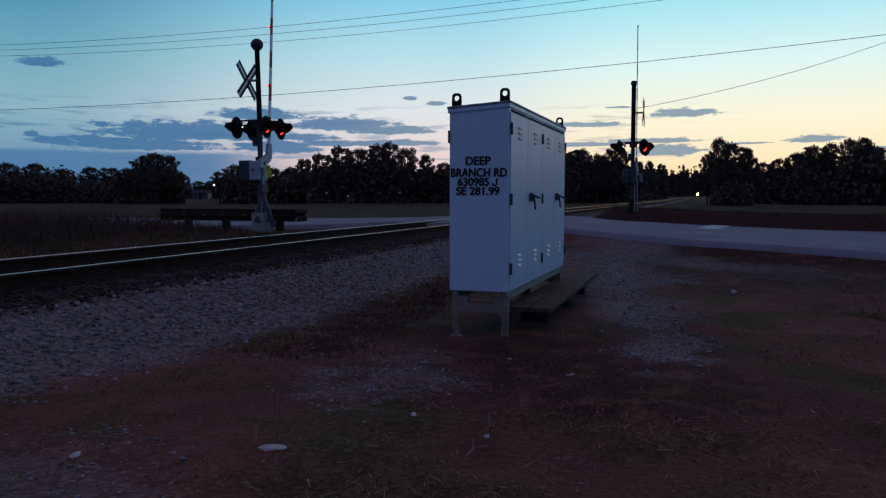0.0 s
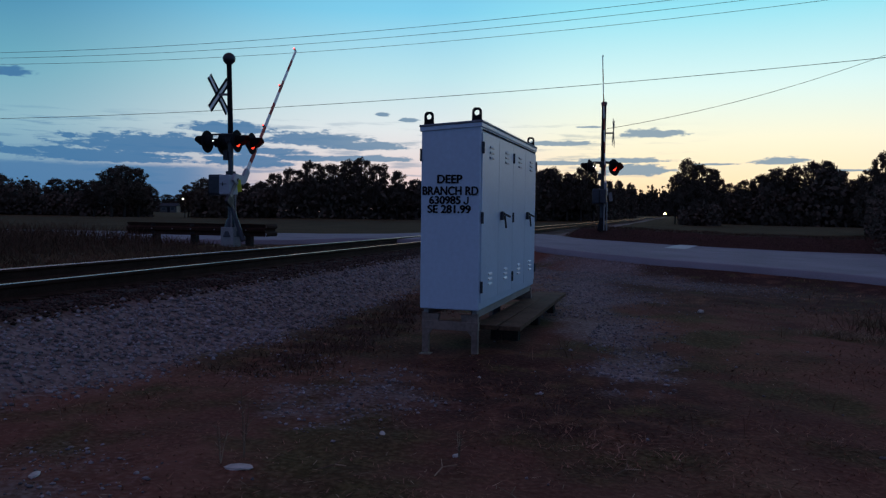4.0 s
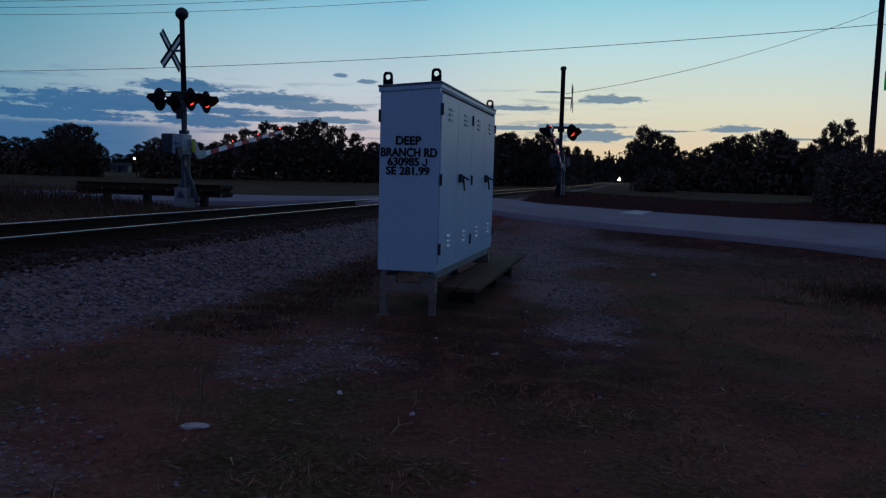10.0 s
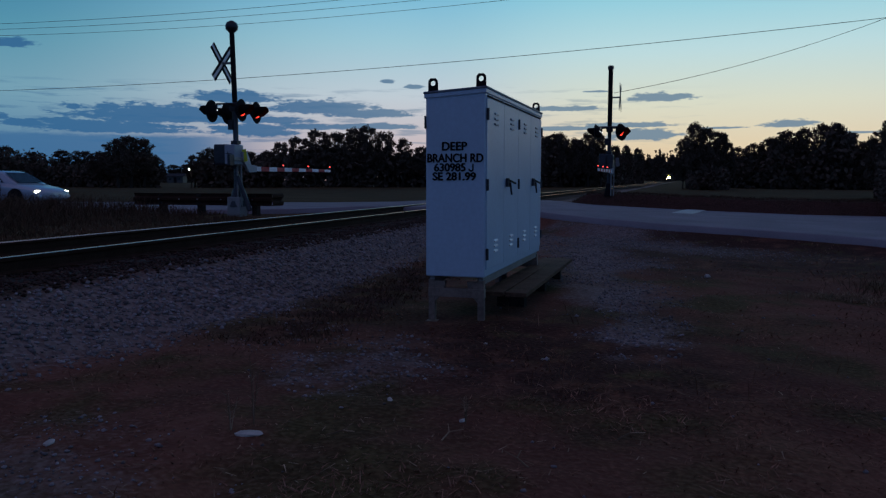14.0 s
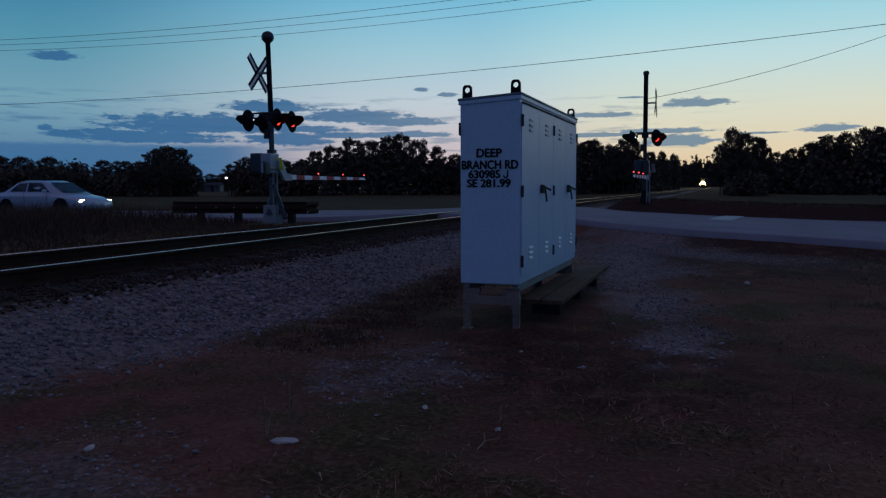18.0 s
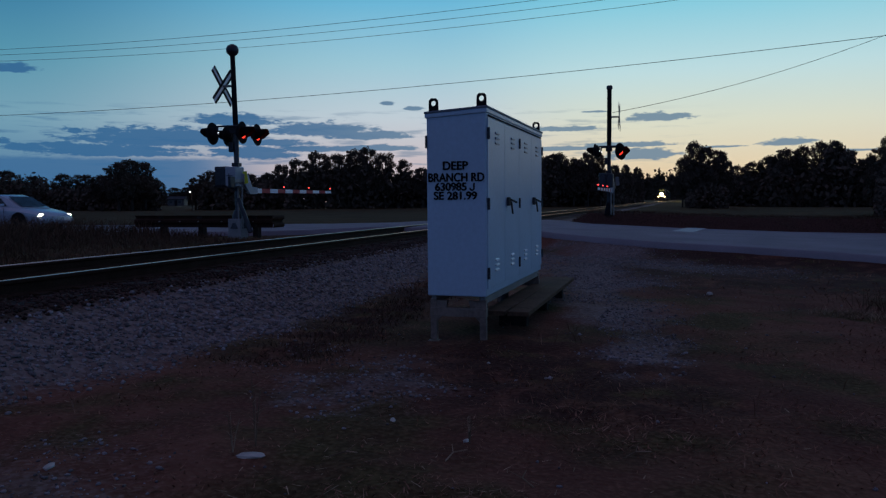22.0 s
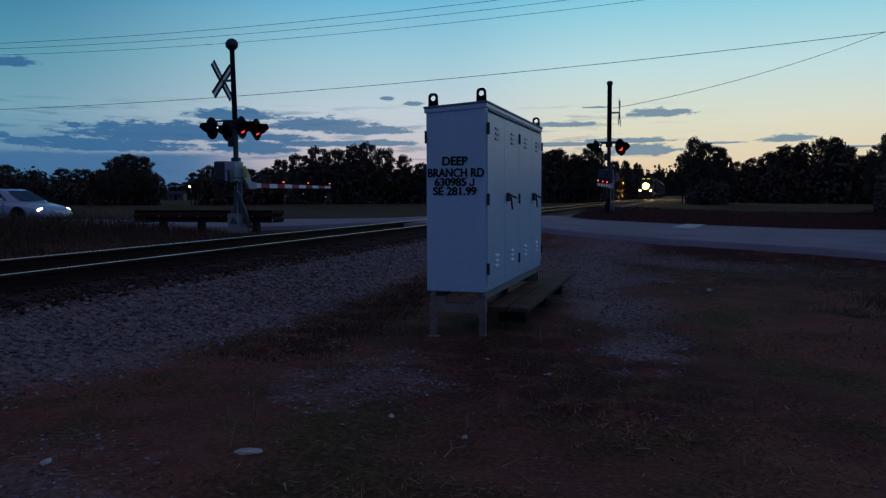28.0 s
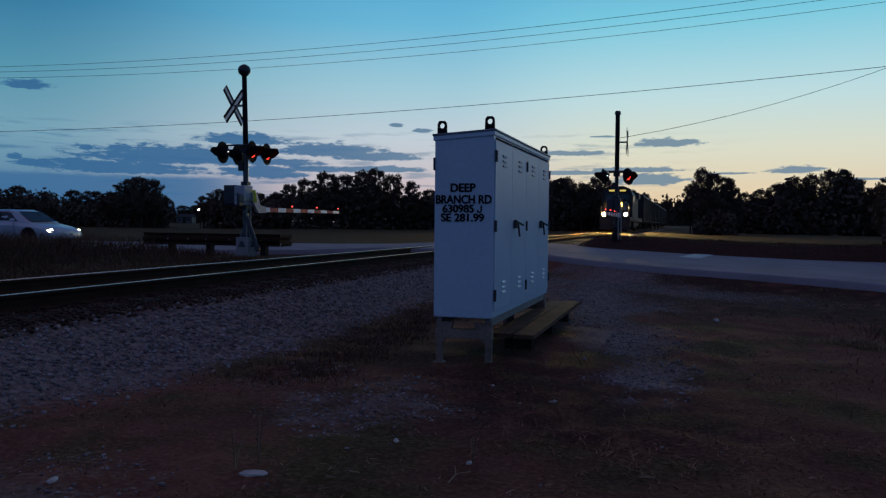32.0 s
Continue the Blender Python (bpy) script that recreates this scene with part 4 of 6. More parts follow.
def build_guard():
    guard = thing("guard_rail", "dark steel guard rail on short posts before the signal mast", "guard rail", pose(-12.94, 19.3, 0.41))
    outline = [(0.0, -0.15), (0.03, -0.11), (0.03, -0.06), (-0.03, -0.02), (-0.03, 0.02), (0.03, 0.06), (0.03, 0.11), (0.0, 0.15), (-0.008, 0.15), (0.02, 0.10), (0.02, 0.07), (-0.04, 0.03), (-0.04, -0.03), (0.02, -0.07), (0.02, -0.10), (-0.008, -0.15)]
    outline = [(x * 1.1, z * 1.15) for x, z in outline]
    part("beam", prism(outline, 4.6, turn=pose(-0.30, -0.12, 0.49, 0, 0, 90)), "rust", guard, "corrugated steel beam")
    part("beam", prism(outline, 0.6, turn=pose(2.02, 0.18, 0.49, 0, 0, 0)), "rust", guard, "corrugated steel beam")
    for x in (-1.70, -0.38, 1.42):
        part("post", box(0.17, 0.19, 0.95, (x, 0.03, 0.16), 0.01), "pole", guard)
        part("block", box(0.15, 0.09, 0.30, (x, -0.075, 0.49), 0.008), "pole", guard)
    for x in (-1.70, -1.0, -0.38, 0.4, 1.42):
        part("bolt", rod((x, -0.20, 0.49), (x, -0.15, 0.49), 0.018, sides=8), "galv", guard)


# ------------------------------------------------------------------ poles, wires, street sign
def wire(name, a, b, sag, radius, label):
    a, b = Vector(a), Vector(b)
    n, sides = 40, 5
    axis = (b - a).normalized()
    side = axis.cross(Vector((0, 0, 1))).normalized()
    verts, faces = [], []
    for i in range(n + 1):
        t = i / n
        p = a.lerp(b, t) - Vector((0, 0, sag * 4 * t * (1 - t)))
        for k in range(sides):
            ang = 2 * math.pi * k / sides
            verts.append(p + side * radius * math.cos(ang) + Vector((0, 0, radius * math.sin(ang))))
    for i in range(n):
        for k in range(sides):
            faces.append((i * sides + k, i * sides + (k + 1) % sides, (i + 1) * sides + (k + 1) % sides, (i + 1) * sides + k))
    tagged(new(name, raw(name, verts, faces, "cable")), label, "cable", "overhead wires")


def build_pole(x, y, tall, transformer):
    z0 = float(ground_z(x, y))
    pole = thing("utility_pole", "tall dark wooden utility pole with a crossarm", "utility pole", pose(x, y, z0), "utility poles")
    part("shaft", rod((0, 0, -0.4), (0, 0, tall), 0.135, 0.10, 14), "pole", pole, soft=50)
    part("crossarm", box(0.10, 3.5, 0.12, (0.13, 0, tall - 0.75), 0.01), "pole", pole)
    for s in (-1, 1):
        part("brace", rod((0.15, s * 0.9, tall - 0.8), (0.13, 0.0, tall - 1.5), 0.014, sides=6), "iron", pole)
    for k, yy in enumerate((-1.6, 0.0, 1.6)):
        zz = tall - 0.69
        part("insulator", lathe([(0.03, zz), (0.055, zz + 0.06), (0.035, zz + 0.10), (0.05, zz + 0.14), (0.02, zz + 0.2)], 10, turn=pose(0.13 if yy else 0.16, yy, 0)), "insulator", pole)
    if transformer:
        tank = part("transformer", lathe([(0.20, tall - 2.3), (0.23, tall - 2.25), (0.23, tall - 1.5), (0.18, tall - 1.42)], 16, turn=pose(-0.36, -0.05, 0)), "iron", pole, "grey transformer tank")
        part("bushing", rod((-0.36, -0.05, tall - 1.42), (-0.36, -0.05, tall - 1.15), 0.035, sides=8), "insulator", tank)
        part("cutout", rod((0.2, 0.6, tall - 0.6), (0.35, 0.62, tall - 1.0), 0.03, sides=8), "insulator", pole)


def build_wires(px, py, tall):
    far_x = -56.0
    z0, z1 = float(ground_z(far_x, py)), float(ground_z(px, py))
    text = "thin black overhead power line against the dusk sky"
    for dy_, dz_, off in ((-1.6, -0.50, 0.13), (0.0, -0.46, 0.13), (1.6, -0.50, 0.13)):
        top = tall + dz_
        wire("power_line", (far_x + off, py + dy_, z0 + top), (px + off, py + dy_, z1 + top), 1.28, 0.0105, text)
        wire("power_line", (px + off, py + dy_, z1 + top), (px + 60, py + dy_ - 3, z1 + top + 0.2), 1.2, 0.0105, text)
        wire("power_line", (far_x - 60, py + dy_, z0 + top), (far_x + off, py + dy_, z0 + top), 1.2, 0.0105, text)
    low = "sagging black telephone cable below the power lines"
    wire("telephone_line", (far_x, py - 0.17, 6.94), (px, py - 0.17, 8.15), 0.86, 0.013, low)
    wire("telephone_line", (px, py - 0.17, 8.15), (px + 60, py - 3, z1 + 8.0), 1.0, 0.011, low)
    wire("service_drop", (-2.54, 30.5, 4.80), (px, py - 0.15, 8.78), 0.39, 0.010, "thin black service cable from the signal mast")


def build_street_sign():
    x, y = 3.42, 10.36
    z0 = float(ground_z(x, y))
    sign = thing("street_sign", "green street name sign on a steel post in the grass", "street sign", pose(x, y, z0, 0, 0, -25))
    outline = [(-0.03, 0), (-0.03, 0.01), (-0.012, 0.012), (-0.012, 0.04), (0.012, 0.04), (0.012, 0.012), (0.03, 0.01), (0.03, 0)]
    part("post", prism(outline, 3.0, turn=pose(0, 0.01, 1.14, -90 + 1.2, 0, 0)), "iron", sign, "dark steel channel post")
    part("bracket", box(0.075, 0.05, 0.27, (0.0, 0.02, 2.495), 0.005), "iron", sign)
    flat = lettering("DEEP BRANCH", 0.150, "sign_letter", 0.0, 0.0, 0.0035)
    wide = max(v.co.x for v in flat.vertices) - min(v.co.x for v in flat.vertices)
    for v in flat.vertices:
        v.co.x *= 0.69 / wide
    letters = bmesh.new()
    letters.from_mesh(flat)
    bmesh.ops.remove_doubles(letters, verts=letters.verts, dist=1e-5)
    # Letters are cut through the panel so light from behind brightens them.
    sheet = bmesh.new()
    twin = {}
    edges = []
    for e in letters.edges:
        if len(e.link_faces) == 1:
            ends = []
            for v in e.verts:
                if v not in twin:
                    twin[v] = sheet.verts.new((v.co.x, v.co.y, 0.0))
                ends.append(twin[v])
            edges.append(sheet.edges.new(ends))
    rim = [sheet.verts.new((x, y, 0.0)) for x, y in ((-0.465, -0.1125), (0.465, -0.1125), (0.465, 0.1125), (-0.465, 0.1125))]
    edges += [sheet.edges.new((rim[k], rim[(k + 1) % 4])) for k in range(4)]
    bmesh.ops.triangle_fill(sheet, use_beauty=True, edges=edges)
    tris = np.array([[(v.co.x, v.co.y) for v in f.verts] for f in bmesh.ops.triangulate(letters, faces=letters.faces)["faces"]])
    inside = []
    for f in sheet.faces:
        c = f.calc_center_median()
        d = [(tris[:, k, 0] - c.x) * (tris[:, (k + 1) % 3, 1] - c.y) - (tris[:, (k + 1) % 3, 0] - c.x) * (tris[:, k, 1] - c.y) for k in range(3)]
        if np.any(((d[0] > 0) & (d[1] > 0) & (d[2] > 0)) | ((d[0] < 0) & (d[1] < 0) & (d[2] < 0))):
            inside.append(f)
    bmesh.ops.delete(sheet, geom=inside, context="FACES")
    bmesh.ops.recalc_face_normals(sheet, faces=sheet.faces)
    panel = part("panel", sheet, "sign_green", sign, "green name panel with pale letters", pose(0, -0.012, 2.745, 90, 0, 0))
    for dx_ in (-0.425, 0.43):
        part("corner_mark", box(0.05, 0.06, 0.004, (dx_, 0.06, 0.004), 0), "grey_tag", panel, "small faded mark")
    part("lettering", letters, "sign_letter", panel, "pale yellow lettering")
    part("edge_strip", box(0.93, 0.004, 0.006, (0, -0.1145, 0)), "grey_tag", panel)
    part("edge_strip", box(0.93, 0.004, 0.006, (0, 0.1145, 0)), "grey_tag", panel)


# ------------------------------------------------------------------ the waiting car
def build_car():
    car = thing("car", "pale silver-blue four-door saloon car with its headlamps on", "car", pose(0, 0, 0))
    # stations along the length: x, half width, sill, waist
    def shell(stations, bm=None):
        made = bm or bmesh.new()
        rings = []
        for x, sections in stations:
            ring = [made.verts.new((x, -w, z)) for w, z in sections] + [made.verts.new((x, w, z)) for w, z in reversed(sections)]
            rings.append(ring)
        n = len(rings[0])
        for a, b in zip(rings, rings[1:]):
            for i in range(n):
                made.faces.new((a[i], a[(i + 1) % n], b[(i + 1) % n], b[i]))
        made.faces.new(list(reversed(rings[0])))
        made.faces.new(rings[-1])
        bmesh.ops.recalc_face_normals(made, faces=made.faces)
        return made
    lower = [
        (-2.38, [(0.60, 0.42), (0.72, 0.50), (0.72, 0.72), (0.55, 0.80)]),
        (-2.30, [(0.66, 0.30), (0.82, 0.48), (0.80, 0.80), (0.62, 0.92)]),
        (-1.70, [(0.72, 0.22), (0.87, 0.45), (0.86, 0.82), (0.70, 0.97)]),
        (-0.9, [(0.74, 0.20), (0.88, 0.45), (0.87, 0.82), (0.76, 0.95)]),
        (0.6, [(0.74, 0.20), (0.88, 0.45), (0.87, 0.80), (0.76, 0.93)]),
        (1.2, [(0.74, 0.22), (0.87, 0.45), (0.85, 0.76), (0.70, 0.88)]),
        (2.0, [(0.70, 0.24), (0.83, 0.44), (0.79, 0.66), (0.60, 0.74)]),
        (2.32, [(0.62, 0.28), (0.72, 0.42), (0.68, 0.58), (0.50, 0.64)]),
        (2.40, [(0.48, 0.34), (0.56, 0.42), (0.54, 0.52), (0.42, 0.56)]),
    ]
    part("body", shell(lower), "car", car, soft=38)
    cabin = [
        (-1.75, [(0.68, 0.93), (0.68, 0.94), (0.66, 0.95), (0.60, 0.96)]),
        (-1.05, [(0.76, 0.93), (0.70, 1.12), (0.61, 1.33), (0.50, 1.36)]),
        (-0.65, [(0.77, 0.93), (0.71, 1.14), (0.61, 1.40), (0.50, 1.43)]),
        (0.15, [(0.77, 0.92), (0.71, 1.14), (0.60, 1.39), (0.50, 1.42)]),
        (0.45, [(0.76, 0.92), (0.70, 1.12), (0.59, 1.31), (0.50, 1.35)]),
        (1.28, [(0.70, 0.86), (0.69, 0.87), (0.66, 0.88), (0.58, 0.89)]),
    ]
    part("cabin", shell(cabin), "car", car, soft=38)
    def pane(points, name="side_window"):
        bm = bmesh.new()
        bm.faces.new([bm.verts.new(p) for p in points])
        bmesh.ops.solidify(bm, geom=list(bm.faces), thickness=0.006)
        part(name, bm, "glass", car, "dark window")
    for s in (-1, 1):
        def at(x, w, z):
            return (x, s * (w + 0.008), z)
        pane([at(-1.32, 0.735, 1.0), at(-0.48, 0.757, 0.985), at(-0.48, 0.64, 1.33), at(-0.88, 0.635, 1.32), at(-1.08, 0.68, 1.19)])
        pane([at(-0.40, 0.757, 0.985), at(0.72, 0.745, 0.97), at(0.30, 0.635, 1.29), at(0.12, 0.625, 1.33), at(-0.40, 0.64, 1.34)])
    pane([(1.24, -0.58, 0.955), (1.24, 0.58, 0.955), (0.54, 0.50, 1.345), (0.54, -0.50, 1.345)], "windscreen")
    pane([(-1.70, -0.58, 1.015), (-1.70, 0.58, 1.015), (-1.12, 0.50, 1.345), (-1.12, -0.50, 1.345)], "rear_window")
    wheel_me = lathe([(0.22, -0.10), (0.30, -0.10), (0.315, -0.07), (0.315, 0.07), (0.30, 0.10), (0.22, 0.10)], 24, turn=pose(0, 0, 0, 90, 0, 0))
    rim_me = lathe([(0.05, -0.108), (0.20, -0.104), (0.215, -0.085), (0.215, 0.085), (0.20, 0.104), (0.05, 0.108)], 18, turn=pose(0, 0, 0, 90, 0, 0))
    tyre, rim = finish(wheel_me, "wheel", "tyre", 40), finish(rim_me, "rim", "iron", 40)
    arch = finish(lathe([(0.36, -0.02), (0.37, 0.0), (0.36, 0.02)], 24, turn=pose(0, 0, 0, 90, 0, 0)), "wheel_arch", "black")
    for x in (-1.40, 1.36):
        for s in (-1, 1):
            w = part("wheel", tyre, None, car, "", pose(x, s * 0.77, 0.315))
            part("rim", rim, None, w)
            part("wheel_arch", arch, None, car, "", pose(x, s * 0.865, 0.36))
    for s in (-1, 1):
        part("headlamp", ball(0.12, (2.20, s * 0.60, 0.585), (0.75, 1.35, 0.55)), "beam", car, "lit headlamp")
        part("marker_lamp", ball(0.05, (2.30, s * 0.60, 0.40), (0.7, 1.3, 0.7), u=10, v=7), "amber", car, "lit amber lamp")
        part("mirror", box(0.10, 0.18, 0.12, (0.62, s * 0.88, 1.0), 0.03), "car", car)
        part("tail_lamp", box(0.06, 0.30, 0.14, (-2.32, s * 0.58, 0.70), 0.02), "gate_red", car)
        part("door_seam", box(0.012, 0.006, 0.60, (-0.44, s * 0.882, 0.62)), "black", car)
        part("door_seam", box(0.012, 0.006, 0.60, (0.70, s * 0.882, 0.60)), "black", car)
    part("grille", box(0.03, 0.70, 0.09, (2.345, 0, 0.56), 0.01), "black", car)
    part("bumper", box(0.16, 1.46, 0.14, (2.30, 0, 0.40), 0.05), "car", car)
    return car


# ------------------------------------------------------------------ the train
def build_locomotive():
    loco = thing("locomotive", "dark diesel locomotive with lit headlamp, ditch lamps and number boards", "locomotive", pose(TRACK_X, 900, RAIL_TOP))
    part("frame", box(2.9, 21.0, 0.45, (0, 11.2, 1.25), 0.03), "loco", loco)
    nose = prism([(-1.2, 1.45), (1.2, 1.45), (1.2, 2.7), (0.95, 3.0), (-0.95, 3.0), (-1.2, 2.7)], 2.2, turn=pose(0, 2.0, 0))
    part("nose", nose, "loco", loco)
    cab = prism([(-1.5, 1.45), (1.5, 1.45), (1.5, 3.7), (1.2, 4.35), (0.6, 4.6), (-0.6, 4.6), (-1.2, 4.35), (-1.5, 3.7)], 2.6, turn=pose(0, 4.4, 0))
    part("cab", cab, "loco", loco)
    for s in (-1, 1):
        part("windscreen", box(1.0, 0.03, 0.75, (s * 0.62, 3.09, 3.42), 0.03), "glass", loco)
        part("number_board", box(0.60, 0.05, 0.17, (s * 0.52, 3.08, 4.15), 0.01), "board", loco, "lit number board")
        part("side_window", box(0.03, 1.1, 0.6, (s * 1.51, 4.5, 3.35), 0.01), "glass", loco)
        part("ditch_lamp", lathe([(0.19, 0), (0.19, 0.003), (0.17, 0.006)], 18, turn=pose(s * 1.05, 0.40, 1.72, 90, 0, 0)), "ditch", loco, "lit ditch lamp")
        part("ditch_lamp_housing", box(0.46, 0.20, 0.46, (s * 1.05, 0.52, 1.72), 0.03), "loco", loco)
        part("handrail", rod((s * 1.35, 0.55, 1.5), (s * 1.35, 0.55, 2.6), 0.02, sides=6), "galv", loco)
        part("step_well", box(0.4, 0.8, 0.9, (s * 1.2, 0.9, 0.85), 0.02), "loco", loco)
    # Disc larger than a real lamp, added to show the headlamp's glare.
    lamp = part("headlamp", lathe([(0.66, 0.06), (0.66, 0.064), (0.60, 0.070)], 24, turn=pose(0, 0.88, 2.60, 90, 0, 0)), "glare_disc", loco, "oversized yellow disc standing in for the headlamp's glare")
    part("bulb", lathe([(0.30, 0.071), (0.30, 0.073), (0.29, 0.075)], 16, turn=pose(0, 0.88, 2.60, 90, 0, 0)), "loco_beam", lamp, "dazzling bulb")
    part("headlamp_housing", box(1.50, 0.3, 1.50, (0, 1.04, 2.60), 0.10), "loco", loco)
    # Plate added to keep the bulb's light off the pilot and ground ahead.
    part("headlamp_visor", box(1.46, 0.70, 0.04, (0, 0.55, 1.90), 0.01), "loco", loco)
    part("pilot", prism([(-1.4, 0.25), (1.4, 0.25), (1.5, 1.3), (-1.5, 1.3)], 0.25, turn=pose(0, 0.55, 0)), "loco", loco)
    part("coupler", box(0.3, 0.6, 0.3, (0, 0.15, 0.85), 0.05), "iron", loco)
    hood = prism([(-0.95, 1.45), (0.95, 1.45), (0.95, 4.1), (0.7, 4.4), (-0.7, 4.4), (-0.95, 4.1)], 15.4, turn=pose(0, 13.4, 0))
    part("long_hood", hood, "loco", loco)
    part("radiator", box(2.5, 3.2, 0.7, (0, 19.0, 4.15), 0.05), "loco", loco)
    part("fuel_tank", box(2.6, 5.0, 0.8, (0, 11.2, 0.75), 0.15), "loco", loco)
    wheel = finish(lathe([(0.48, -0.06), (0.51, 0.0), (0.50, 0.06)], 18, turn=pose(0, 0, 0, 0, 90, 0)), "wheel", "rust")
    for y0 in (4.3, 17.8):
        part("truck", box(2.3, 4.2, 0.5, (0, y0, 0.75), 0.08), "loco", loco)
        for k in (-1.6, 0.0, 1.6):
            for s in (-1, 1):
                part("wheel", wheel, None, loco, "", pose(s * 0.75, y0 + k, 0.505))
    return loco


def build_boxcar():
    car = thing("freight_car", "grey steel freight car coupled behind the locomotive", "freight car", pose(TRACK_X, 930, RAIL_TOP), "train")
    part("body", prism([(-1.5, 1.1), (1.5, 1.1), (1.5, 4.3), (1.3, 4.55), (0, 4.68), (-1.3, 4.55), (-1.5, 4.3)], 16.4, turn=pose(0, 9, 0)), "boxcar", car)
    rib = finish(box(0.06, 0.12, 3.1, (0, 0, 0), 0.01), "rib", "boxcar")
    for k in range(12):
        for s in (-1, 1):
            part("rib", rib, None, car, "", pose(s * 1.52, 1.6 + k * 1.35, 2.7))
    wheel = finish(lathe([(0.40, -0.06), (0.43, 0.0), (0.42, 0.06)], 16, turn=pose(0, 0, 0, 0, 90, 0)), "wheel", "rust")
    for y0 in (2.6, 15.4):
        part("truck", box(2.1, 2.4, 0.45, (0, y0, 0.65), 0.06), "rust", car)
        for k in (-0.85, 0.85):
            for s in (-1, 1):
                part("wheel", wheel, None, car, "", pose(s * 0.75, y0 + k, 0.425))
    part("coupler", box(0.25, 1.6, 0.25, (0, 0.2, 0.85), 0.04), "iron", car)
    return car


# ------------------------------------------------------------------ trees and grass
def leaf_cards(rng, blobs, count, size):
    """Small leaf clumps on the skins of soft blobs: (centre, radius, squash)."""
    weights = np.array([b[1] ** 2 for b in blobs])
    pick = rng.choice(len(blobs), count, p=weights / weights.sum())
    d = rng.normal(size=(count, 3))
    d /= np.linalg.norm(d, axis=1, keepdims=True)
    r = rng.uniform(0.20, 1.55, count) ** 0.75
    c = np.array([b[0] for b in blobs])[pick]
    rad = np.array([b[1] for b in blobs])[pick]
    sq = np.array([b[2] for b in blobs])[pick]
    p = c + d * (r * rad)[:, None] * np.stack([np.ones(count), np.ones(count), sq], 1)
    u = rng.normal(size=(count, 3))
    u /= np.linalg.norm(u, axis=1, keepdims=True)
    v = np.cross(u, rng.normal(size=(count, 3)))
    v /= np.linalg.norm(v, axis=1, keepdims=True)
    s = (size * rng.uniform(0.5, 1.25, count))[:, None]
    quads = np.stack([p - u * s, p - v * s * 0.55, p + u * s, p + v * s * 0.55], 1).reshape(-1, 3)
    return quads


def quad_mesh(name, quads, mat):
    me = bpy.data.meshes.new(name)
    n = len(quads) // 4
    me.vertices.add(len(quads))
    me.vertices.foreach_set("co", np.ascontiguousarray(quads, dtype=np.float32).ravel())
    me.loops.add(len(quads))
    me.loops.foreach_set("vertex_index", np.arange(len(quads), dtype=np.int32))
    me.polygons.add(n)
    me.polygons.foreach_set("loop_start", np.arange(0, 4 * n, 4, dtype=np.int32))
    me.polygons.foreach_set("loop_total", np.full(n, 4, dtype=np.int32))
    me.update(calc_edges=True)
    me.materials.append(M[mat])
    return me


def tree_model(seed, spread, low, blob_n, cards, leaf=0.20):
    """A tree ten metres tall at the origin: trunk with limbs, and a crown with gaps."""
    rng = np.random.RandomState(seed)
    tree = thing("tree", "dark leafy tree standing against the evening sky", "tree", pose(0, 0, 0), "tree line")
    trunk = rod((0, 0, -0.3), (0.15, 0.1, 4.2), 0.30, 0.18, 9)
    blobs = []
    for k in range(blob_n):
        a = 2.4 * k + rng.uniform(-0.5, 0.5)
        z = low + (9.0 - low) * (k + rng.uniform(0, 1)) / blob_n
        widest = math.sin(math.pi * min(1.0, max(0.12, (z - low + 1.4) / (11.2 - low)))) ** 0.7
        reach = spread * widest * rng.uniform(0.35, 1.05)
        c = (reach * math.cos(a), reach * math.sin(a), z)
        blobs.append((c, rng.uniform(0.32, 0.66) * (1.2 if z < 5.5 else 0.95), rng.uniform(0.5, 0.75)))
        root = (0.15 * rng.uniform(0, 1), 0.1, rng.uniform(1.8, 4.0))
        mid = tuple(root[i] * 0.45 + c[i] * 0.55 + rng.uniform(-0.3, 0.3) for i in range(3))
        rod(root, mid, 0.11, 0.07, 6, trunk)
        rod(mid, c, 0.07, 0.025, 6, trunk)
    blobs.append(((rng.uniform(-0.5, 0.5), 0, 8.9), 0.7, 0.7))
    blobs.append(((0.2, -0.2, 5.9), spread * 0.46, 0.75))
    blobs.append(((-0.2, 0.1, 4.4), spread * 0.70, 0.7))
    part("trunk", trunk, "bark", tree)
    part("crown", quad_mesh("crown", leaf_cards(rng, blobs, cards, leaf), "leaf"), None, tree, "uneven leafy crown with gaps")
    return tree


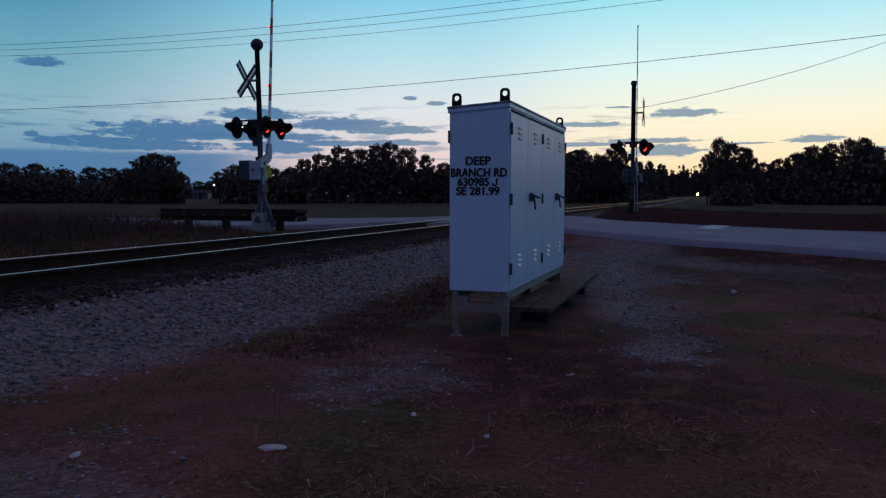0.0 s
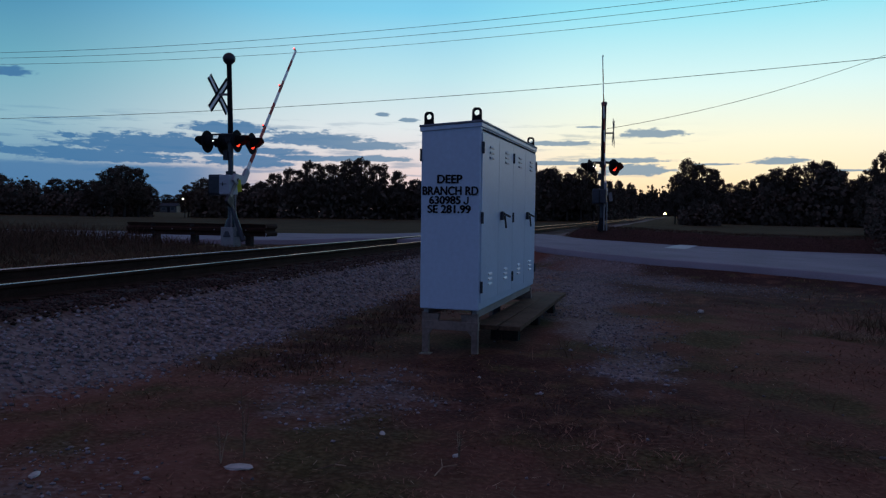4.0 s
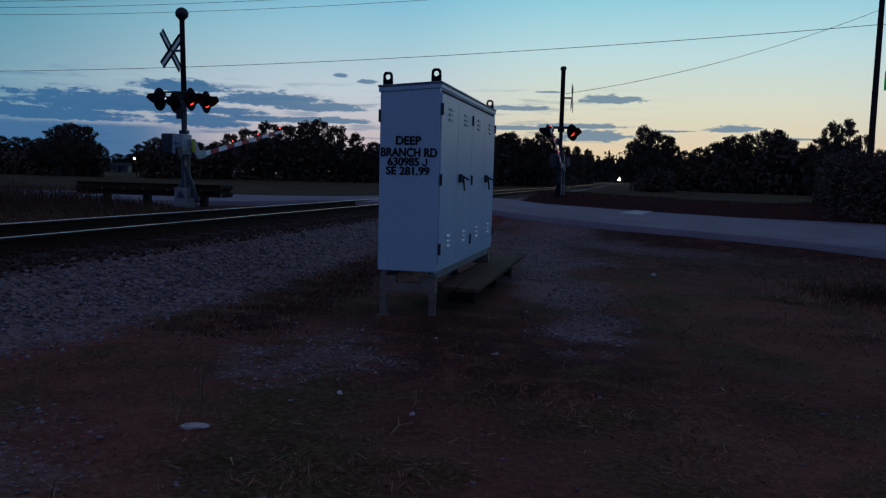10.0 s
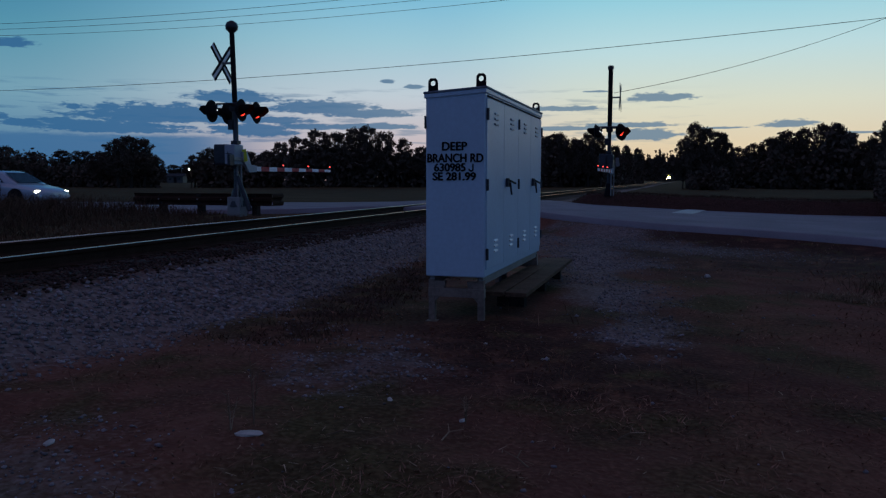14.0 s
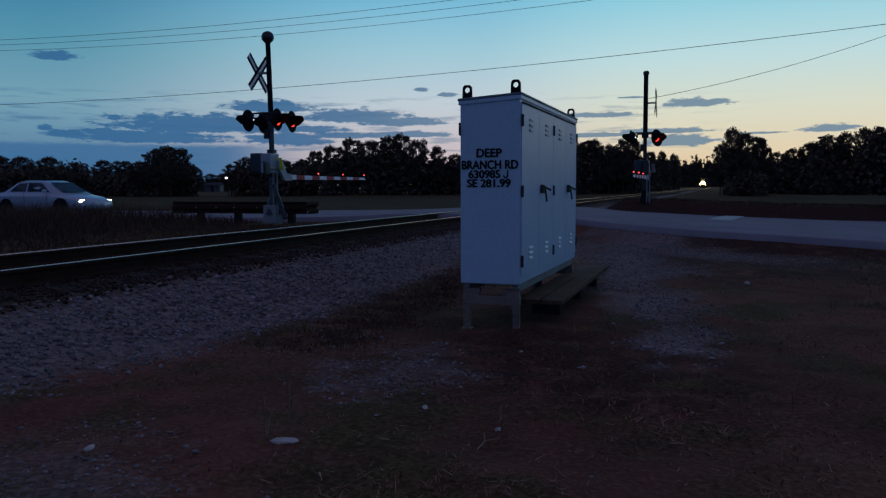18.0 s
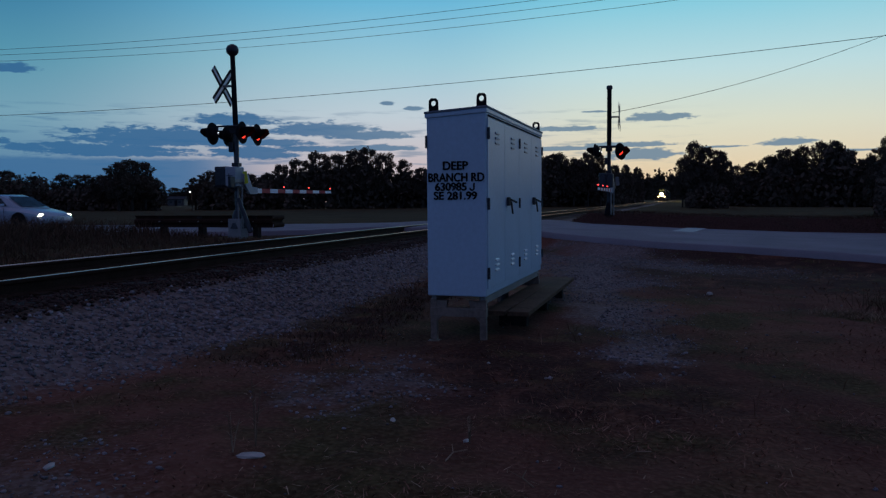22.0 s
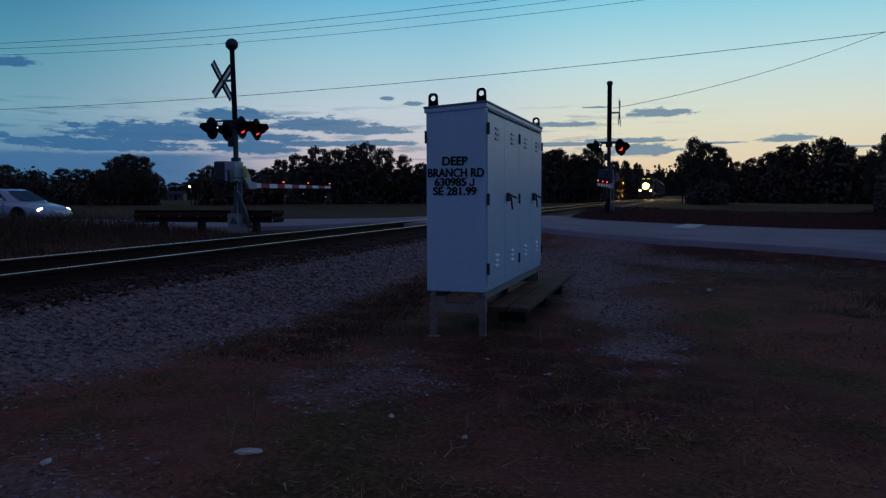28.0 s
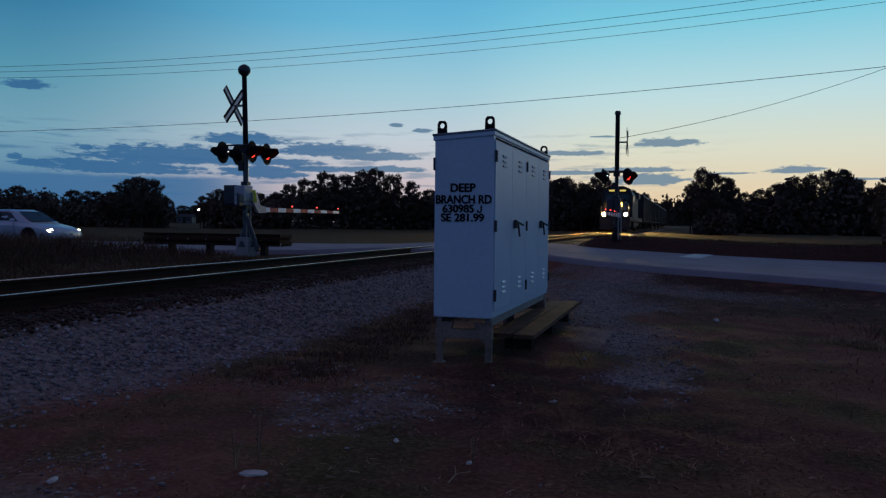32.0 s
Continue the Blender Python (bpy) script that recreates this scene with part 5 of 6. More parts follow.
TREES = [
    # bearing, elevation of the top, distance, crown width in degrees
    (-38.5, 2.3, 150, 3.4), (-35.5, 2.4, 150, 3.4), (-33, 2.3, 150, 3.2), (-31.0, 2.45, 150, 2.6), (-29.5, 2.35, 148, 2.4), (-27.9, 2.35, 150, 2.4), (-26.3, 1.95, 150, 2.2), (-24.6, 2.15, 148, 2.2), (-23.3, 2.1, 148, 2.0),
    (-21.2, 3.0, 112, 2.0), (-20.4, 3.25, 114, 2.3), (-19.5, 3.1, 116, 1.6), (-22.3, 2.1, 118, 1.8), (-18.7, 1.7, 118, 1.2), (-17.6, 1.15, 300, 1.6), (-16.6, 1.2, 300, 1.5),
    (-16.2, 1.9, 120, 1.4), (-15.2, 2.45, 118, 1.7), (-14.1, 2.55, 118, 1.8), (-12.4, 2.25, 122, 1.8), (-11.2, 2.3, 120, 1.5),
    (-10.3, 2.95, 118, 1.7), (-9.0, 3.35, 112, 2.2), (-7.6, 3.95, 112, 2.3), (-6.1, 3.8, 112, 2.2), (-4.9, 4.15, 112, 2.2), (-4.0, 4.3, 112, 2.2), (-2.7, 3.85, 112, 2.2), (-1.3, 3.35, 112, 2.0), (0.1, 2.7, 112, 2.0),
    (1.6, 3.2, 115, 2.4), (3.4, 3.3, 118, 2.4), (5.2, 3.3, 118, 2.4), (7.0, 3.4, 118, 2.4), (8.6, 3.4, 116, 1.9),
    (9.3, 3.5, 115, 1.4), (10.3, 3.75, 115, 1.5), (11.3, 3.35, 115, 1.6), (12.3, 3.75, 116, 1.7), (13.2, 3.6, 118, 1.5), (14.1, 2.7, 150, 1.3), (15.0, 2.75, 190, 1.1), (15.8, 2.5, 230, 0.9),
    (18.95, 3.2, 84, 1.2), (19.7, 4.4, 82, 1.8), (20.5, 4.05, 82, 2.3), (21.4, 3.7, 84, 1.8), (22.0, 2.9, 85, 1.2),
    (22.6, 2.5, 115, 1.8), (23.6, 2.75, 112, 2.0), (24.6, 3.2, 112, 2.3), (25.6, 3.65, 110, 2.3), (26.7, 3.85, 110, 2.2), (27.8, 4.1, 106, 1.5), (28.6, 4.15, 106, 1.7), (29.4, 3.4, 108, 1.7), (30.5, 2.85, 104, 2.0),
    (31.2, 3.6, 56, 2.0), (31.9, 4.7, 52, 2.0), (32.7, 4.9, 52, 2.2), (33.8, 3.8, 54, 2.0), (35.2, 2.7, 75, 2.0), (36.6, 3.15, 72, 2.0), (37.6, 3.0, 72, 1.8), (38.9, 3.4, 64, 2.2), (39.9, 3.6, 62, 2.2), (41.2, 3.1, 62, 2.2), (43.2, 3.3, 60, 2.8), (46, 3.4, 62, 3.2), (49, 3.6, 65, 3.4),
]


def build_trees():
    models = [tree_model(31, 2.9, 2.4, 74, 9500, 0.17), tree_model(47, 3.2, 2.8, 80, 10000, 0.17), tree_model(59, 2.7, 2.0, 68, 9000, 0.17), tree_model(66, 3.1, 3.0, 84, 10000, 0.17), tree_model(78, 2.6, 2.4, 66, 9000, 0.17)]
    bushes = [tree_model(85, 3.0, 1.6, 64, 17000, 0.135), tree_model(93, 2.8, 1.4, 60, 16000, 0.135)]
    unused = bushes[:]
    rng = random.Random(9)
    for k, (az, el, d, wide) in enumerate(TREES):
        x, y = bearing(az, d)
        s = (d * math.tan(math.radians(el)) + EYE - float(ground_z(x, y))) / 10.1
        across = d * math.radians(wide * 1.22) / 7.2
        if d < 80:
            ob = unused.pop() if unused else copy_thing(bushes[rng.randrange(2)], pose(0, 0, 0))
        else:
            ob = models[k] if k < len(models) else copy_thing(models[rng.randrange(len(models))], pose(0, 0, 0))
        ob.matrix_basis = pose(x, y, float(ground_z(x, y)), 0, 0, rng.uniform(0, 360)) @ Matrix.Diagonal((across, across, s, 1))
    # undergrowth at the feet of the trees
    rng = np.random.RandomState(5)
    cards = []
    def hedge(a0, a1, d0, d1, tall, count, coarse=1.0):
        count = int(count * 1.9)
        az = rng.uniform(a0, a1, count)
        d = np.interp(az, [a0, a1], [d0, d1]) + rng.normal(0, 2.0, count)
        a = np.radians(az - HEADING)
        x, y = d * np.sin(a), d * np.cos(a)
        top = tall * (0.75 + 0.35 * hills(x, y, 9, 33))
        z = ground_z(x, y) + rng.uniform(0, 1, count) ** 0.8 * top
        p = np.stack([x, y, z], 1)
        u = rng.normal(size=(count, 3)); u /= np.linalg.norm(u, axis=1, keepdims=True)
        v = np.cross(u, rng.normal(size=(count, 3))); v /= np.linalg.norm(v, axis=1, keepdims=True)
        s = rng.uniform(0.16, 0.46, (count, 1)) * coarse
        cards.append(np.stack([p - u * s, p - v * s * 0.6, p + u * s, p + v * s * 0.6], 1).reshape(-1, 3))
    hedge(-40, -25.5, 146, 140, 5.8, 13000)
    hedge(-26.5, -18.6, 142, 120, 4.8, 6500)
    hedge(-18.6, -16.0, 300, 300, 4.0, 1500)
    hedge(-16.0, -10, 120, 118, 5.0, 5000)
    hedge(-10, 8.8, 113, 117, 5.6, 10000)
    hedge(8.8, 13.4, 116, 124, 7.0, 8500)
    hedge(12.8, 15.0, 128, 170, 6.4, 5000)
    hedge(14.2, 16.2, 170, 250, 8.2, 6000, 1.5)
    hedge(15.6, 22.0, 980, 980, 37.0, 12000, 5.5)
    hedge(19.2, 22.0, 84, 84, 3.2, 4500, 0.55)
    hedge(21.5, 25.0, 116, 112, 5.2, 4000)
    hedge(24.5, 29.6, 112, 106, 7.2, 7500)
    hedge(29.0, 32.5, 108, 104, 5.6, 4000)
    hedge(31.0, 35.0, 54, 54, 3.0, 14000, 0.45)
    hedge(34.0, 50, 74, 60, 4.0, 15000, 0.8)
    hedge(31.4, 41, 35.4, 33.4, 2.8, 30000, 0.22)
    tagged(new("thicket", quad_mesh("thicket", np.concatenate(cards), "leaf")), "dark tangled undergrowth along the foot of the tree line", "bushes", kind="stuff")


def blades(rng, x, y, tall, width, lean=0.35):
    n = len(x)
    z = ground_z(x, y) - 0.01
    a = rng.uniform(0, 2 * np.pi, n)
    w = width * rng.uniform(0.6, 1.3, n)
    h = tall * rng.uniform(0.45, 1.25, n)
    ux, uy = np.cos(a) * w, np.sin(a) * w
    lx, ly = rng.normal(0, lean, n) * h, rng.normal(0, lean, n) * h
    base = np.stack([x, y, z], 1)
    side = np.stack([ux, uy, np.zeros(n)], 1)
    mid = base + np.stack([lx * 0.35, ly * 0.35, h * 0.55], 1)
    tip = base + np.stack([lx, ly, h], 1)
    return np.stack([base - side, base + side, mid + side * 0.7, mid - side * 0.7, mid - side * 0.7, mid + side * 0.7, tip + side * 0.12, tip - side * 0.12], 1).reshape(-1, 3)


def build_grass():
    rng = np.random.RandomState(17)
    n = 60000
    r = 1.6 * np.exp(rng.uniform(0, 1, n) * math.log(24 / 1.6))
    a = np.radians(rng.uniform(-36, 50, n) - HEADING)
    x, y = r * np.sin(a), r * np.cos(a)
    keep = (gravel_share(x, y) < rng.uniform(0.1, 0.5, n)) & (x > -4.4) & (y < lerp_table(x, ROAD_NEAR) - 0.2) & ~((np.abs(x + 2.03) < 0.36) & (y > 6.95) & (y < 10.2)) & ~((np.abs(x + 1.22) < 0.34) & (np.abs(y - 8.95) < 1.2))
    keep &= hills(x, y, 1.3, 40) + rng.uniform(-0.8, 0.8, n) > -0.35
    x, y = x[keep], y[keep]
    short = blades(rng, x, y, 0.026 + 0.02 * np.clip(hills(x, y, 2.5, 41), -0.5, 1) + 0.05 * np.clip((x - 1.5) / 3, 0, 1), 0.003 + 0.0005 * np.hypot(x, y), 1.5)
    tagged(new("short_grass", quad_mesh("short_grass", short, "grass")), "short dry brown grass over the trodden ground", "grass", kind="stuff")
    n = 9000
    x, y = rng.uniform(-4.15, -2.65, n), rng.uniform(5.4, 13.5, n)
    keep = np.abs(x + 3.36 + 0.04 * (y - 8)) < (0.55 + 0.25 * hills(x, y, 1.2, 47)) * rng.uniform(0.25, 1.15, n)
    x, y = x[keep], y[keep]
    berm = blades(rng, x, y, 0.05 + 0.03 * hills(x, y, 0.8, 48), 0.006, 0.7)
    tagged(new("berm_grass", quad_mesh("berm_grass", berm, "weed")), "dark matted grass along the edge of the ballast", "grass", kind="stuff")
    n = 1300
    r = rng.uniform(2.2, 12, n)
    a = np.radians(rng.uniform(-34, 50, n) - HEADING)
    x, y = r * np.sin(a), r * np.cos(a)
    keep = (x > -4.2) & (gravel_share(x, y) < 0.5) & (y < lerp_table(x, ROAD_NEAR) - 0.3) & ~((np.abs(x + 2.03) < 0.36) & (y > 6.95) & (y < 10.2))
    keep &= (hills(x, y, 1.6, 44) > 0.25) | (x > 3.0)
    x, y = x[keep], y[keep]
    tall = blades(rng, x, y, 0.16 + 0.14 * np.clip((x - 2.6) / 2, 0, 1), 0.0035, 0.5)
    tagged(new("dry_stalks", quad_mesh("dry_stalks", tall, "grass")), "sparse tall dry grass stalks", "grass", kind="stuff")
    # a bleached tuft in the grass by the road
    n = 420
    x, y = 2.05 + rng.normal(0, 0.22, n), 10.25 + rng.normal(0, 0.13, n)
    tuft = blades(rng, x, y, 0.10, 0.004, 0.9)
    tagged(new("grass_tuft", quad_mesh("grass_tuft", tuft, "straw")), "low bleached tuft of dry grass beside the road", "grass")
    n = 1500
    x, y = 3.5 + rng.normal(0, 0.55, n), 10.8 + rng.normal(0, 0.45, n)
    clump = blades(rng, x, y, 0.24 + 0.10 * hills(x, y, 0.7, 45), 0.005, 0.7)
    tagged(new("weed_clump", quad_mesh("weed_clump", clump, "weed")), "dark knee-high weeds round the sign post", "weeds", kind="stuff")
    # fallen straw and twigs lying on the soil
    n = 900
    r = 1.5 * np.exp(rng.uniform(0, 1, n) * math.log(13 / 1.5))
    a = np.radians(rng.uniform(-34, 48, n) - HEADING)
    x, y = r * np.sin(a), r * np.cos(a)
    keep = (x > -4.3) & (hills(x, y, 1.1, 81) > -0.1) & ~((np.abs(x + 2.03) < 0.36) & (y > 6.95) & (y < 10.2))
    x, y = x[keep], y[keep]
    n = len(x)
    turn = rng.uniform(0, 6.28, n)
    long = rng.uniform(0.008, 0.035, n) * (1 + 1.2 * (rng.uniform(0, 1, n) > 0.94))
    ends = []
    for sgn in (-1, 1):
        ex, ey = x + sgn * long * np.cos(turn), y + sgn * long * np.sin(turn)
        ends.append(np.stack([ex, ey, ground_z(ex, ey) + 0.012 + 0.02 * rng.uniform(0, 1, n)], 1))
    thin = np.stack([-np.sin(turn), np.cos(turn), np.zeros(n)], 1) * (0.0016 + 0.0004 * np.hypot(x, y))[:, None]
    litter = np.stack([ends[0] - thin, ends[0] + thin, ends[1] + thin * 0.5, ends[1] - thin * 0.5], 1).reshape(-1, 3)
    tagged(new("straw_litter", quad_mesh("straw_litter", litter, "straw")), "bleached straw and twigs scattered on the soil", "straw", kind="stuff")
    # tall verge growth beyond the rails and beyond the road
    n = 60000
    x, y = rng.uniform(-34, -9.4, n), rng.uniform(2, 19.6, n)
    keep = ~((np.abs(x + 11.8) < 0.7) & (np.abs(y - 18.6) < 0.9)) & (hills(x, y, 4, 50) > -0.7)
    x, y = x[keep], y[keep]
    left = blades(rng, x, y, 0.13 + 0.42 * np.clip((-12.6 - x) / 3.6, 0, 1) + 0.06 * hills(x, y, 3, 52), 0.010, 0.5)
    n = 22000
    x, y = rng.uniform(-4.2, 34, n), 29.75 + rng.gamma(1.6, 1.4, n)
    right = blades(rng, x, y, 0.10 + 0.04 * hills(x, y, 2.5, 53), 0.009, 0.7)
    tagged(new("verge_grass", quad_mesh("verge_grass", np.concatenate([left, right]), "weed")), "tall dark grass on the verges of road and track", "grass", kind="stuff")


def build_stones():
    rng = np.random.RandomState(23)
    coarse = np.array([(1, 0, 0), (-1, 0, 0), (0, 1, 0), (0, -1, 0), (0, 0, 0.75), (0, 0, -0.6)], float)
    coarse_tris = np.array([(0, 2, 4), (2, 1, 4), (1, 3, 4), (3, 0, 4), (2, 0, 5), (1, 2, 5), (3, 1, 5), (0, 3, 5)])
    points, middles, fine_tris = [tuple(p) for p in coarse], {}, []

    def middle_of(i, j):
        key = (min(i, j), max(i, j))
        if key not in middles:
            p = (np.array(points[i]) + np.array(points[j])) / 2
            points.append(tuple(p / np.linalg.norm(p) * (0.96, 0.96, 0.72)))
            middles[key] = len(points) - 1
        return middles[key]

    for i, j, k in coarse_tris.tolist():
        a, b, c = middle_of(i, j), middle_of(j, k), middle_of(k, i)
        fine_tris += [(i, a, c), (a, j, b), (c, b, k), (a, b, c)]
    fine = np.array(points)

    def scatter(name, x, y, size, mat, label, rounded=False):
        n = len(x)
        z = ground_z(x, y)
        base, tris = (fine, np.array(fine_tris)) if rounded else (coarse, coarse_tris)
        m = len(base)
        if rounded:
            v = base[None] * (1 + rng.uniform(-0.2, 0.2, (n, m, 1))) * (1 + rng.uniform(-0.3, 0.3, (n, 1, 3))) + rng.normal(0, 0.07, (n, m, 3))
        else:
            v = base[None] * (1 + rng.uniform(-0.35, 0.35, (n, m, 3))) + rng.normal(0, 0.14, (n, m, 3))
        v *= size[:, None, None]
        a = rng.uniform(0, 6.28, n)
        c, s = np.cos(a)[:, None], np.sin(a)[:, None]
        vx, vy = v[:, :, 0] * c - v[:, :, 1] * s, v[:, :, 0] * s + v[:, :, 1] * c
        pts = np.stack([vx + x[:, None], vy + y[:, None], v[:, :, 2] + z[:, None] + size[:, None] * 0.25], -1).reshape(-1, 3)
        f = (tris[None] + (np.arange(n) * m)[:, None, None]).reshape(-1, 3)
        me = bpy.data.meshes.new(name)
        me.vertices.add(len(pts))
        me.vertices.foreach_set("co", pts.astype(np.float32).ravel())
        me.loops.add(len(f) * 3)
        me.loops.foreach_set("vertex_index", f.astype(np.int32).ravel())
        me.polygons.add(len(f))
        me.polygons.foreach_set("loop_start", np.arange(0, 3 * len(f), 3, dtype=np.int32))
        me.polygons.foreach_set("loop_total", np.full(len(f), 3, dtype=np.int32))
        me.update(calc_edges=True)
        me.materials.append(M[mat])
        tagged(new(name, me), label, "gravel", kind="stuff")

    n = 120000
    x, y = rng.uniform(-5.6, 3.0, n), 1.2 + 19 * rng.uniform(0, 1, n) ** 1.5
    keep = gravel_share(x, y) > rng.uniform(0.12, 1.15, n)
    keep &= ~((np.abs(x + 1.22) < 0.34) & (np.abs(y - 8.95) < 1.2))
    x, y = x[keep][:42000], y[keep][:42000]
    size = np.where(x < -3.8, 0.011 + 0.022 * rng.uniform(0, 1, len(x)) ** 2.2, 0.008 + 0.013 * rng.uniform(0, 1, len(x)) ** 2.2) * np.clip(0.42 + y / 14, 0.6, 1.0)
    near = y < 7.5
    scatter("pale_gravel", x[near], y[near], size[near], "stone", "pale crushed stone spilled from the track bed", True)
    scatter("far_gravel", x[~near], y[~near], size[~near], "stone", "pale crushed stone on the shoulder of the track")
    n = 24000
    x, y = TRACK_X + rng.uniform(-1.9, 1.75, n), rng.uniform(1.0, 20.2, n)
    scatter("track_ballast", x, y, 0.014 + 0.016 * rng.uniform(0, 1, n), "dark_stone", "dark oily ballast between and beside the ties")
    n = 600
    x, y = rng.uniform(-4.5, 5.5, n), rng.uniform(1.5, 12, n)
    keep = hills(x, y, 2, 60) > 0.0
    x, y = x[keep], y[keep]
    scatter("stray_stones", x, y, 0.008 + 0.012 * rng.uniform(0, 1, len(x)) ** 3, "stone", "stray pale stones in the dry grass", True)
    return scatter


def loose_rock(x, y, sx, sy, sz, seed):
    rng = random.Random(seed)
    bm = bmesh.new()
    bmesh.ops.create_icosphere(bm, subdivisions=2, radius=1.0)
    for v in bm.verts:
        v.co *= 1 + rng.uniform(-0.16, 0.16)
        v.co.z = max(v.co.z, -0.5)
    bmesh.ops.transform(bm, matrix=Matrix.Diagonal((sx, sy, sz, 1)), verts=bm.verts)
    me = finish(bm, "loose_rock", "rock")
    ob = new("loose_rock", me)
    ob.matrix_basis = pose(x, y, float(ground_z(x, y)) + sz * 0.3, 0, 0, rng.uniform(0, 180))
    tagged(ob, "single pale rock lying in the dry grass", "rock", "loose rocks")


def dry_weed(x, y, tall, seed):
    rng = random.Random(seed)
    weed = thing("dry_weed", "thin dry weed stalk standing in the dirt", "weed", pose(x, y, float(ground_z(x, y)) - 0.01), "dry weeds")
    for _ in range(3):
        lx, ly, h = rng.uniform(-0.12, 0.12) * tall, rng.uniform(-0.12, 0.12) * tall, tall * rng.uniform(0.7, 1.0)
        stalk = rod((0, 0, 0), (lx * 0.4, ly * 0.4, h * 0.5), 0.003, 0.0025, 5)
        rod((lx * 0.4, ly * 0.4, h * 0.5), (lx, ly, h), 0.0025, 0.0015, 5, stalk)
        part("stalk", stalk, "straw", weed)
        for k in range(4):
            a, f = rng.uniform(0, 6.28), rng.uniform(0.3, 0.95)
            base_at = Vector((lx * f, ly * f, h * f))
            out = base_at + Vector((math.cos(a), math.sin(a), 0.6)) * tall * 0.12
            leaf = rod(base_at, out, 0.0025, 0.0008, 4)
            part("leaf", leaf, "straw", weed)


def fallen_twig(x, y, turn):
    z = float(ground_z(x, y)) + 0.012
    twig = rod((-0.09, 0, 0.0), (0.0, 0.015, 0.02), 0.004, 0.004, 6)
    rod((0.0, 0.015, 0.02), (0.06, -0.04, 0.03), 0.004, 0.0025, 6, twig)
    rod((0.0, 0.015, 0.02), (0.05, 0.06, 0.045), 0.003, 0.0015, 6, twig)
    ob = new("twig", finish(twig, "twig", "straw"))
    ob.matrix_basis = pose(x, y, z, 0, 0, turn)
    tagged(ob, "bleached bent twig lying on the soil", "twig", "twigs")


def build_house():
    x, y = bearing(-17.4, 285)
    house = thing("house", "small distant pale house beyond the field", "house", pose(x, y, float(ground_z(x, y)) - 0.1, 0, 0, 20))
    part("wall", box(5.5, 5, 2.3, (0, 0, 1.15), 0.02), "house", house)
    part("roof", prism([(-2.9, 2.3), (2.9, 2.3), (0, 3.3)], 6.0, turn=pose(0, 0, 0, 0, 0, 90)), "roof", house)
    for dx_ in (-1.6, 1.4):
        part("window", box(0.9, 0.05, 0.9, (dx_, -2.52, 1.4), 0.02), "glass", house)
    part("door", box(0.95, 0.06, 2.0, (0.1, -2.52, 1.0), 0.02), "black", house)
    x, y = bearing(-16.44, 112)
    lamp = thing("yard_lamp", "distant yard lamp shining white on a wooden pole", "lamp", pose(x, y, float(ground_z(x, y))))
    part("pole", rod((0, 0, -0.3), (0, 0, 2.6), 0.06, 0.05, 8), "pole", lamp)
    part("arm", rod((0, 0, 2.5), (0.1, -0.5, 2.65), 0.02, sides=6), "galv", lamp)
    part("bulb", ball(0.07, (0.1, -0.55, 2.60), u=12, v=8), "porch", lamp, "glowing white bulb")


# ------------------------------------------------------------------ build
build_ground()
build_road()
build_case()
build_boardwalk()
LEFT, LEFT_GATE = build_signal((-11.8, 18.8), 1, "crossing signal mast with bell, crossbuck, red lights and a striped gate", 0.62, 3.33, 5.62, 1.77, True, 5.45)
RIGHT, RIGHT_GATE = build_signal((-2.66, 30.5), -1, "crossing signal mast with red lights and a striped gate", 0.75, 3.30, 5.84, 1.80, False, 5.5)
build_guard()
build_pole(9.80, 35.7, 11.15, True)
build_pole(-56.0, 35.7, 11.15, False)
build_wires(9.80, 35.7, 11.15)
build_street_sign()
CAR = build_car()
CAR.scale = (0.95, 1.0, 0.93)
LOCO = build_locomotive()
BOXCARS = [build_boxcar()]
for _ in range(5):
    BOXCARS.append(copy_thing(BOXCARS[0], pose(TRACK_X, 930, RAIL_TOP)))
build_trees()
build_house()
for rx_, ry_, sx_, sy_, sz_, seed_ in ((-2.14, 3.47, 0.078, 0.040, 0.014, 1), (0.43, 11.9, 0.06, 0.045, 0.035, 2), (-1.69, 4.40, 0.045, 0.018, 0.008, 3), (-2.99, 3.00, 0.045, 0.024, 0.013, 4), (-1.15, 4.16, 0.025, 0.016, 0.012, 5), (-1.52, 6.2, 0.018, 0.014, 0.010, 6), (-0.97, 5.83, 0.018, 0.014, 0.010, 7)):
    loose_rock(rx_, ry_, sx_, sy_, sz_, seed_)
for wx_, wy_, tall_, seed_ in ((-2.20, 3.63, 0.42, 1), (-2.26, 3.50, 0.26, 2), (-1.12, 4.12, 0.20, 3), (3.6, 10.1, 0.7, 4), (3.2, 10.0, 0.55, 5), (3.75, 10.6, 0.65, 6), (4.6, 9.4, 0.5, 7)):
    dry_weed(wx_, wy_, tall_, seed_)
